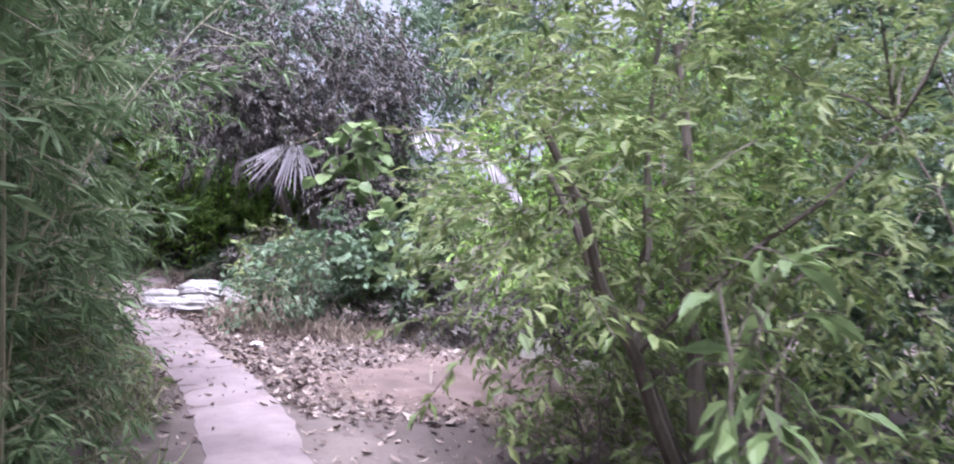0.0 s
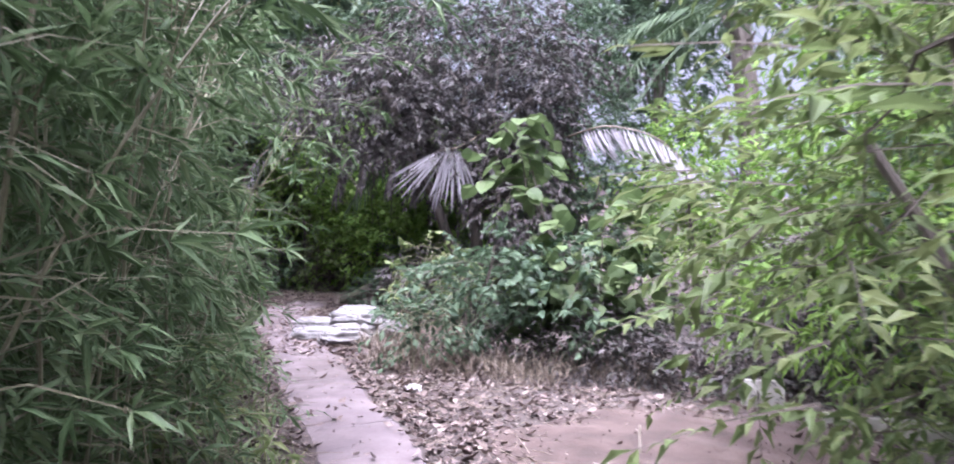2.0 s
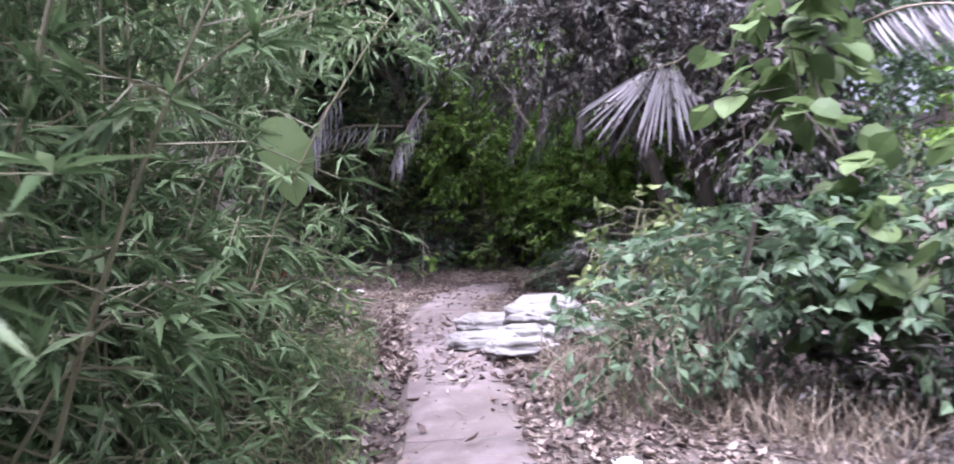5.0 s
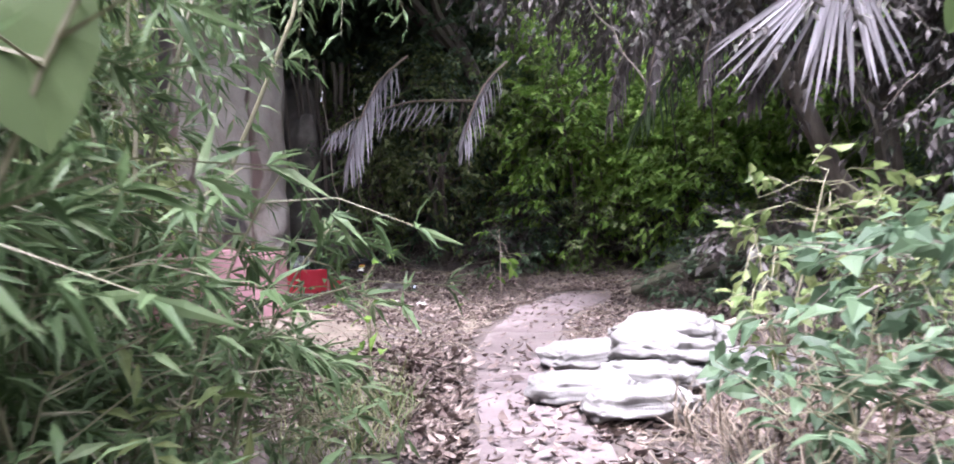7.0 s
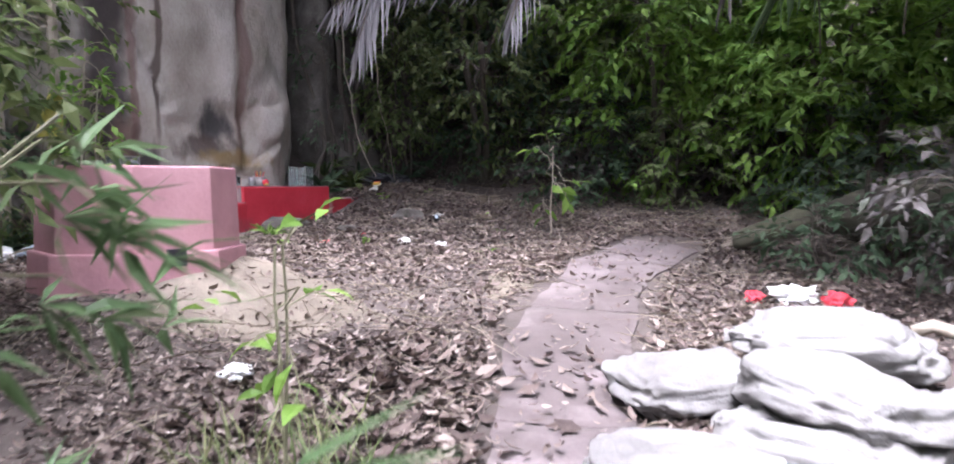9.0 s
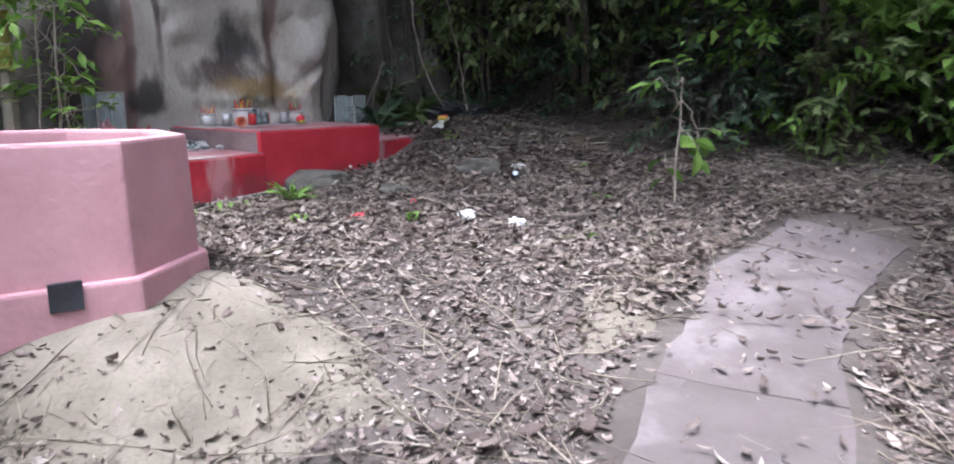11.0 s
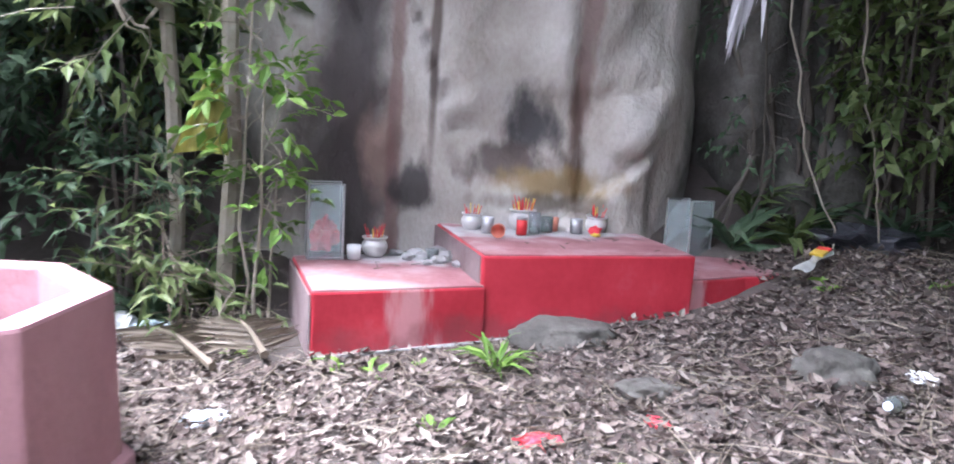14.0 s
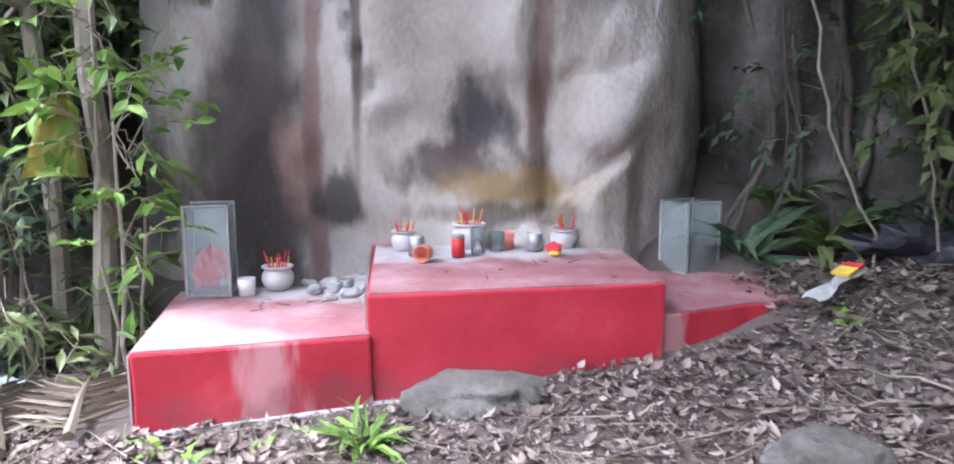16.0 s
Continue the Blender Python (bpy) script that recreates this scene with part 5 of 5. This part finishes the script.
rosette("fern", "small green fern at the foot of the red altar", *foot(-9.02, 12.63), 34, 0.24, 0.02, LIMELEAF, 1)
for i, (x, y) in enumerate([(-9.0, 12.3), (-9.0, 11.95), (-8.9, 12.1), (-9.4, 14.4), (-8.4, 12.3), (-7.6, 14.0), (-8.1, 14.6), (-9.3, 11.5), (-8.0, 12.8), (-7.2, 13.3), (-9.2, 14.9)]):
    rosette("weed", "small bright green weed sprouting in leaf litter", *foot(x, y), 6, 0.1, 0.035, LIMELEAF, 20 + i, 0.7, "weed", "weeds in the clearing")
for i, (x, y) in enumerate([(-10.35, 14.35), (-10.25, 14.7), (-10.5, 15.0), (-10.6, 14.6), (-10.0, 15.2), (-10.25, 11.2), (-10.1, 10.9), (-10.5, 10.6)]):
    rosette("fern", "dark green fern growing on the bank", *foot(x, y), 40, 0.42, 0.05, MIDLEAF if i % 2 else DARKLEAF, 40 + i, 1.0, "fern", "ferns beside the boulder")
plant("sapling", "slender sapling with glossy bright leaves beside the altar", "sapling", foot(-9.85, 11.5),
      [(0, 0, 1.05, 0.24, 0.2, 0.35), (0.05, -0.1, 1.5, 0.2, 0.15, 0.25), (0, 0.05, 0.6, 0.2, 0.15, 0.25)], 60, 0.16, 5, (0.1, 0.04), LIMELEAF, PALEBARK, (0.012, 0.006), 3, 0.3, 81, lod=0)
plant("thin_tree", "thin pale-barked tree with creepers beside the boulder", "tree", foot(-10.05, 11.3),
      [(0, 0, 2.4, 0.5, 0.4, 0.7), (-0.2, -0.5, 3.2, 0.8, 0.6, 0.6), (0.1, -0.5, 1.6, 0.3, 0.3, 0.4)], 170, 0.3, 7, (0.11, 0.045), MIDLEAF, PALEBARK, (0.055, 0.035), 2, 0.4, 82, splay=0.35)
plant("thin_tree", "thin tree with hanging creepers on the bank", "tree", foot(-9.3, 16.0),
      [(0.1, -0.5, 1.7, 0.6, 0.5, 0.5), (0.6, -0.9, 1.2, 0.5, 0.4, 0.5), (-0.4, -0.4, 2.6, 0.9, 0.6, 0.6), (0.9, -0.6, 2.2, 0.7, 0.5, 0.6)], 260, 0.32, 8, (0.11, 0.05), MIDLEAF, BARK, (0.05, 0.03), 2, 0.5, 83)
# the sunlight on these leaves is in their lime colour
plant("sapling", "thin sapling with a few sunlit yellow-green leaves", "sapling", foot(-7.18, 14.25),
      [(0, 0, 0.62, 0.14, 0.14, 0.3)], 7, 0.14, 3, (0.15, 0.065), LIMELEAF, PALEBARK, (0.008, 0.004), 1, 0.5, 84, lod=0)
plant("sapling", "young plant with pale green leaves beside the sandbags", "sapling", foot(-3.45, 11.2),
      [(0, 0, 0.7, 0.25, 0.25, 0.3), (0.3, 0.2, 1.1, 0.4, 0.3, 0.3)], 30, 0.24, 5, (0.12, 0.06), MIDLEAF, CANE, (0.01, 0.005), 3, 0.4, 85, lod=0)
plant("sapling", "leafy weed with broad green leaves beside the path", "sapling", foot(-2.75, 9.5),
      [(0, 0, 0.45, 0.4, 0.35, 0.3), (0.5, 0.3, 0.6, 0.45, 0.35, 0.35)], 60, 0.25, 6, (0.1, 0.045), DARKLEAF, CANE, (0.01, 0.005), 4, 0.4, 86, lod=0)
plant("sapling", "broad-leaved weed overhanging the furnace side", "sapling", foot(-5.35, 10.0),
      [(0, 0, 0.7, 0.12, 0.12, 0.3)], 6, 0.14, 3, (0.12, 0.05), LIMELEAF, CANE, (0.008, 0.004), 2, 0.3, 87, lod=0)
plant("bank_creeper", "leafy creeper with dark green leaves over the bank", "creeper", foot(-10.0, 15.35),
      [(0, 0, 0.9, 0.4, 0.35, 0.5), (0.2, -0.2, 1.5, 0.45, 0.35, 0.4), (-0.3, 0, 2.2, 0.6, 0.4, 0.5)], 150, 0.22, 7, (0.09, 0.042), MIDLEAF, BARK, (0.02, 0.01), 3, 0.5, 88)
plant("bank_creeper", "sparse fern-like creeper on the mossy rock", "creeper", foot(-10.45, 14.6),
      [(0, 0, 0.7, 0.2, 0.35, 0.35), (0, -0.1, 1.5, 0.2, 0.35, 0.4)], 50, 0.18, 6, (0.07, 0.03), DARKLEAF, BARK, (0.012, 0.006), 2, 0.6, 89)
plant("bank_creeper", "dense low bush with glossy leaves behind the furnace", "bush", foot(-10.3, 10.7),
      [(0, 0, 0.6, 0.5, 0.5, 0.5), (-0.4, -0.2, 1.4, 0.5, 0.5, 0.6)], 130, 0.25, 7, (0.11, 0.045), DARKLEAF, BARK, (0.02, 0.01), 3, 0.4, 90)
plant("bank_creeper", "leafy creeper with fresh green leaves hanging over the bank", "creeper", foot(-10.15, 15.15),
      [(0.15, -0.1, 0.75, 0.35, 0.3, 0.35), (0.2, -0.1, 1.35, 0.45, 0.35, 0.4), (0.1, 0, 1.95, 0.5, 0.4, 0.4)], 190, 0.22, 7, (0.1, 0.045), MIDLEAF, BARK, (0.016, 0.008), 3, 0.5, 92)
plant("bank_creeper", "low tangle of weeds and dry stems beside the altar", "weeds", foot(-9.75, 11.15),
      [(0, 0, 0.25, 0.4, 0.3, 0.25), (-0.2, -0.2, 0.5, 0.35, 0.3, 0.3)], 70, 0.25, 6, (0.11, 0.03), MIDLEAF, STRAW, (0.006, 0.003), 6, 0.3, 93)
# one very large leaf on the bamboo's edge
big = thing("large_leaf", (-3.65, 7.3, 2.75), "single large pale green leaf hanging from a bent stalk among bamboo", "leaf")
s_ = Soup()
s_.leaves([(0, 0, 0)], [(0.25, 0.1, -1)], 0.42, 0.26, up=np.array([[1.0, -0.6, 0.2]]), curl=0.1, lod=3)
s_.out("blade", BIGLEAF, big)
s_ = Soup()
s_.tube(bend((0, 0, 0), (-0.5, 0.05, -2.0), 7, 0.02, np.random.default_rng(1)), 0.005, 0.012, 5)
s_.out("stalk", CANE, big)

# yellow cloth hung on the thin tree
bm = bmesh.new()
rows = []
for i in range(11):
    t = i / 10
    rows.append([bm.verts.new((0.03 * math.sin(k * 1.9 + t * 2), (k / 8 - 0.5) * (0.1 + 0.16 * t) - 0.06 * t, -0.34 * t - 0.04 * abs(k / 8 - 0.5) * t)) for k in range(9)])
for a, b in zip(rows, rows[1:]):
    for k in range(8):
        bm.faces.new((a[k], a[k + 1], b[k + 1], b[k]))
bmesh.ops.solidify(bm, geom=list(bm.faces), thickness=0.004)
ob = part("hanging_cloth", bm, YELLOW, smooth=True)
ob.matrix_basis = pose(-9.9, 11.27, 3.08)
tagged(ob, "limp yellow-green cloth hung on a thin tree", "cloth")

# hanging vines and roots
rv = np.random.default_rng(9)


def vine(pts, r, material, label):
    s = Soup()
    pts = np.array(pts, float)
    t, tt = np.linspace(0, 1, len(pts)), np.linspace(0, 1, 18)
    ln = np.c_[[np.interp(tt, t, pts[:, c]) for c in range(3)]].T
    for _ in range(2):
        ln[1:-1] = (ln[:-2] + 2 * ln[1:-1] + ln[2:]) / 4
    ln[1:-1] += rv.normal(0, 0.012, (16, 3))
    s.tube(ln, r, r * 0.7, 6)
    tagged(s.out("vine", material, smooth=True), label, "vine", "hanging vines")


vine([(-10.1, 14.3, 5.2), (-10.0, 14.43, 3.4), (-10.0, 14.58, 2.82), (-9.9, 14.75, 2.48), (-9.8, 14.68, 2.2)], 0.008, PALEBARK, "pale bare vine hanging beside the boulder")
vine([(-9.9, 14.8, 5.0), (-9.9, 14.75, 3.6), (-9.85, 14.9, 2.9), (-9.8, 14.95, 2.3)], 0.008, PALEBARK, "thin vine hanging down to the bank")
for i in range(9):
    y = 14.3 + 0.13 * i
    vine([(-10.9 + 0.05 * i, y, 5.6), (-10.65, y + rv.normal(0, 0.08), 4.0), (-10.5, y + rv.normal(0, 0.12), 2.9), (-10.4, y + rv.normal(0, 0.15), 2.25)], rv.uniform(0.015, 0.05), BARK, "brown aerial root hanging over the mossy rock")
for i in range(12):
    x, y = rv.uniform(-5.5, -2.2), rv.uniform(12.0, 14.5)
    z = ground_z(x, y)
    vine([(x, y, z + 4.6), (x + rv.normal(0, 0.2), y, z + 3.4), (x + rv.normal(0, 0.3), y + rv.normal(0, 0.2), z + rv.uniform(1.5, 2.4))], 0.009, BARK, "thin dark vine hanging from the thicket")

# ---- litter, twigs and grass ----
PATH_PTS = np.array([path_at(q)[:2] for q in np.arange(0, PATH_LEN, 0.15)])


def on_path(x, y, w=0.36):
    return ((PATH_PTS - (x, y)) ** 2).sum(axis=1).min() < w * w


def scatter_leaves():
    rng = np.random.default_rng(77)
    P = []
    zones = [(-10.2, -4.0, 9.6, 15.0, 70000), (-10.5, -4.0, 15.0, 18.0, 14000), (-4.6, 1.5, 6.0, 11.8, 26000), (-3.0, 2.6, 1.5, 6.0, 3500), (-6.2, -2.0, 5.5, 10.0, 2500)]
    for x0, x1, y0, y1, n in zones:
        for _ in range(n):
            x, y = rng.uniform(x0, x1), rng.uniform(y0, y1)
            thin = 0.8 + 0.8 * noise.noise((x * 0.8, y * 0.8, 7))
            if math.hypot(x + 7.1, y - 11.05) < 0.85:
                thin *= 0.3
            if math.hypot(x + 6.8, y - 11.9) < 1.0:
                thin *= 0.5
            if math.hypot(x + 0.1, y - 7.7) < 1.5:
                thin = min(thin * 0.7, 0.45)
            if x < -9.13 - 0.2 * (y - 11.8) and 11.5 < y < 14.2:
                continue
            if math.hypot(x + 7.855, y - 10.873) < 0.6:
                continue
            if rng.random() > thin:
                continue
            if on_path(x, y) and rng.random() > (0.05 if y < 9.5 else 0.13):
                continue
            P.append((x, y, ground_z(x, y) + 0.012 + 0.03 * on_path(x, y, 0.33) + 0.02 * rng.random()))
    P = np.array(P)
    n = len(P)
    a = rng.uniform(0, 6.28, n)
    D = np.c_[np.cos(a), np.sin(a), rng.normal(0.08, 0.16, n)]
    up = np.c_[rng.normal(0, 0.5, (n, 2)), np.ones(n)]
    L = (0.022 + 0.082 * rng.random(n) ** 2.0) * np.where((P[:, 1] > 11.8) | (P[:, 0] < -6.3), 0.72, 1.1)
    s = Soup()
    s.leaves(P, D, L, L * rng.uniform(0.3, 0.6, n), up=up, curl=-0.25, lod=0)
    tagged(s.out("leaf_litter", LITTER), "brown dead leaves strewn thickly over the ground", "leaf litter", kind="stuff")
    m = 95000
    Q = np.c_[rng.uniform(-10.0, -4.2, m), rng.uniform(9.8, 15.6, m)]
    Q = Q[(Q[:, 0] > -9.13 - 0.2 * (Q[:, 1] - 11.8)) & (np.hypot(Q[:, 0] + 7.855, Q[:, 1] - 10.873) > 0.6)]
    Q = np.concatenate([Q, np.c_[rng.uniform(-3.6, 1.6, 26000), rng.uniform(6.2, 11.2, 26000)]])
    Q = np.array([(x, y, ground_z(x, y) + 0.012) for x, y in Q if not on_path(x, y, 0.4)])
    m = len(Q)
    a = rng.uniform(0, 6.28, m)
    bits = Soup()
    size = 0.012 + 0.03 * rng.random(m) ** 2
    bits.leaves(Q, np.c_[np.cos(a), np.sin(a), rng.normal(0.1, 0.25, m)], size, size * rng.uniform(0.25, 0.7, m), up=np.c_[rng.normal(0, 0.5, (m, 2)), np.ones(m)], curl=-0.1, lod=2)
    tagged(bits.out("leaf_fragments", LITTER), "crumbled bits of dead leaves covering the soil", "leaf litter", kind="stuff")
    t = Soup()
    for _ in range(3600):
        x, y = rng.uniform(-10.2, -4.5), rng.uniform(9.8, 16.5)
        if rng.random() < 0.3:
            x, y = rng.uniform(-4, 1), rng.uniform(6, 11)
        if (x < -9.0 and 11.6 < y < 14.4) or on_path(x, y):
            continue
        a, l = rng.uniform(0, 6.28), rng.uniform(0.1, 0.55)
        b = (x + l * math.cos(a), y + l * math.sin(a))
        t.tube(bend((x, y, ground_z(x, y) + 0.03), (*b, ground_z(*b) + 0.03), 4, 0.012, rng), rng.uniform(0.0018, 0.0045), 0.0012, 3)
    tagged(t.out("twig_litter", STRAW), "thin dry twigs scattered over the leaves", "twigs", kind="stuff")
    c = Soup()
    for _ in range(26):
        x, y, z = rng.uniform(-10.2, -9.5), 0, 0
        y = rng.uniform(11.9, 14.0)
        z = 2.205 if y < 12.5 else (2.35 if y < 13.7 else 2.2)
        if 12.45 < y < 12.65 or 13.65 < y < 13.8:
            continue
        a, l = rng.uniform(0, 6.28), rng.uniform(0.04, 0.14)
        c.tube([(x, y, z + 0.004), (x + l * math.cos(a) * 0.8, y + l * math.sin(a) * 0.5, z + 0.008)], 0.003, 0.0015, 4)
    tagged(c.out("altar_twigs", BARK), "dark burnt twigs and stubs on the altar top", "twigs", kind="stuff")


scatter_leaves()


def grass(name, label, spots, n, h, material, seed):
    rng = np.random.default_rng(seed)
    s = Soup()
    for x, y, r in spots:
        a, q = rng.uniform(0, 6.28, n), r * np.sqrt(rng.random(n))
        X, Y = x + q * np.cos(a), y + q * np.sin(a)
        Z = np.array([ground_z(u, v) for u, v in zip(X, Y)]) - 0.01
        D = np.c_[rng.normal(0, 0.45, (n, 2)), np.ones(n)]
        s.leaves(np.c_[X, Y, Z], D, h * rng.uniform(0.4, 1.2, n), 0.009, rng=rng, curl=0.25, lod=1)
    tagged(s.out(name, material), label, "grass", kind="stuff")


EDGE = [(-1.15, 2.0), (-1.5, 3.0), (-1.85, 4.2), (-2.3, 5.2), (-2.75, 6.1), (-3.25, 7.0), (-3.85, 7.8), (-4.4, 8.7), (-4.95, 9.5), (-5.35, 10.1)]
grass("path_grass", "green weeds and grass along the foot of the bamboo", [(x - 0.2, y, 0.35) for x, y in EDGE], 170, 0.34, GRASSM, 5)
grass("dry_grass", "dry straw-coloured grass before the thicket", [(-2.9, 9.7, 0.5), (-2.2, 9.6, 0.5), (-1.5, 9.5, 0.4), (-3.4, 10.6, 0.4), (-2.9, 11.4, 0.5), (0.5, 5.9, 0.5), (0.9, 6.6, 0.4), (-0.7, 9.9, 0.5), (-3.3, 12.2, 0.5)], 230, 0.42, STRAW, 6)
for i, (x, y) in enumerate(EDGE[:-2]):
    plant("path_weed", "low leafy weed at the foot of the bamboo", "weed", foot(x - 0.35, y + 0.2), [(0, 0, 0.3, 0.35, 0.4, 0.3), (-0.2, 0, 0.6, 0.3, 0.4, 0.35)], 60, 0.2, 6, (0.12, 0.024), BAMLEAF if i % 3 else MIDLEAF, CANE,
          (0.008, 0.004), 3, 0.3, 100 + i, "weeds along the path")
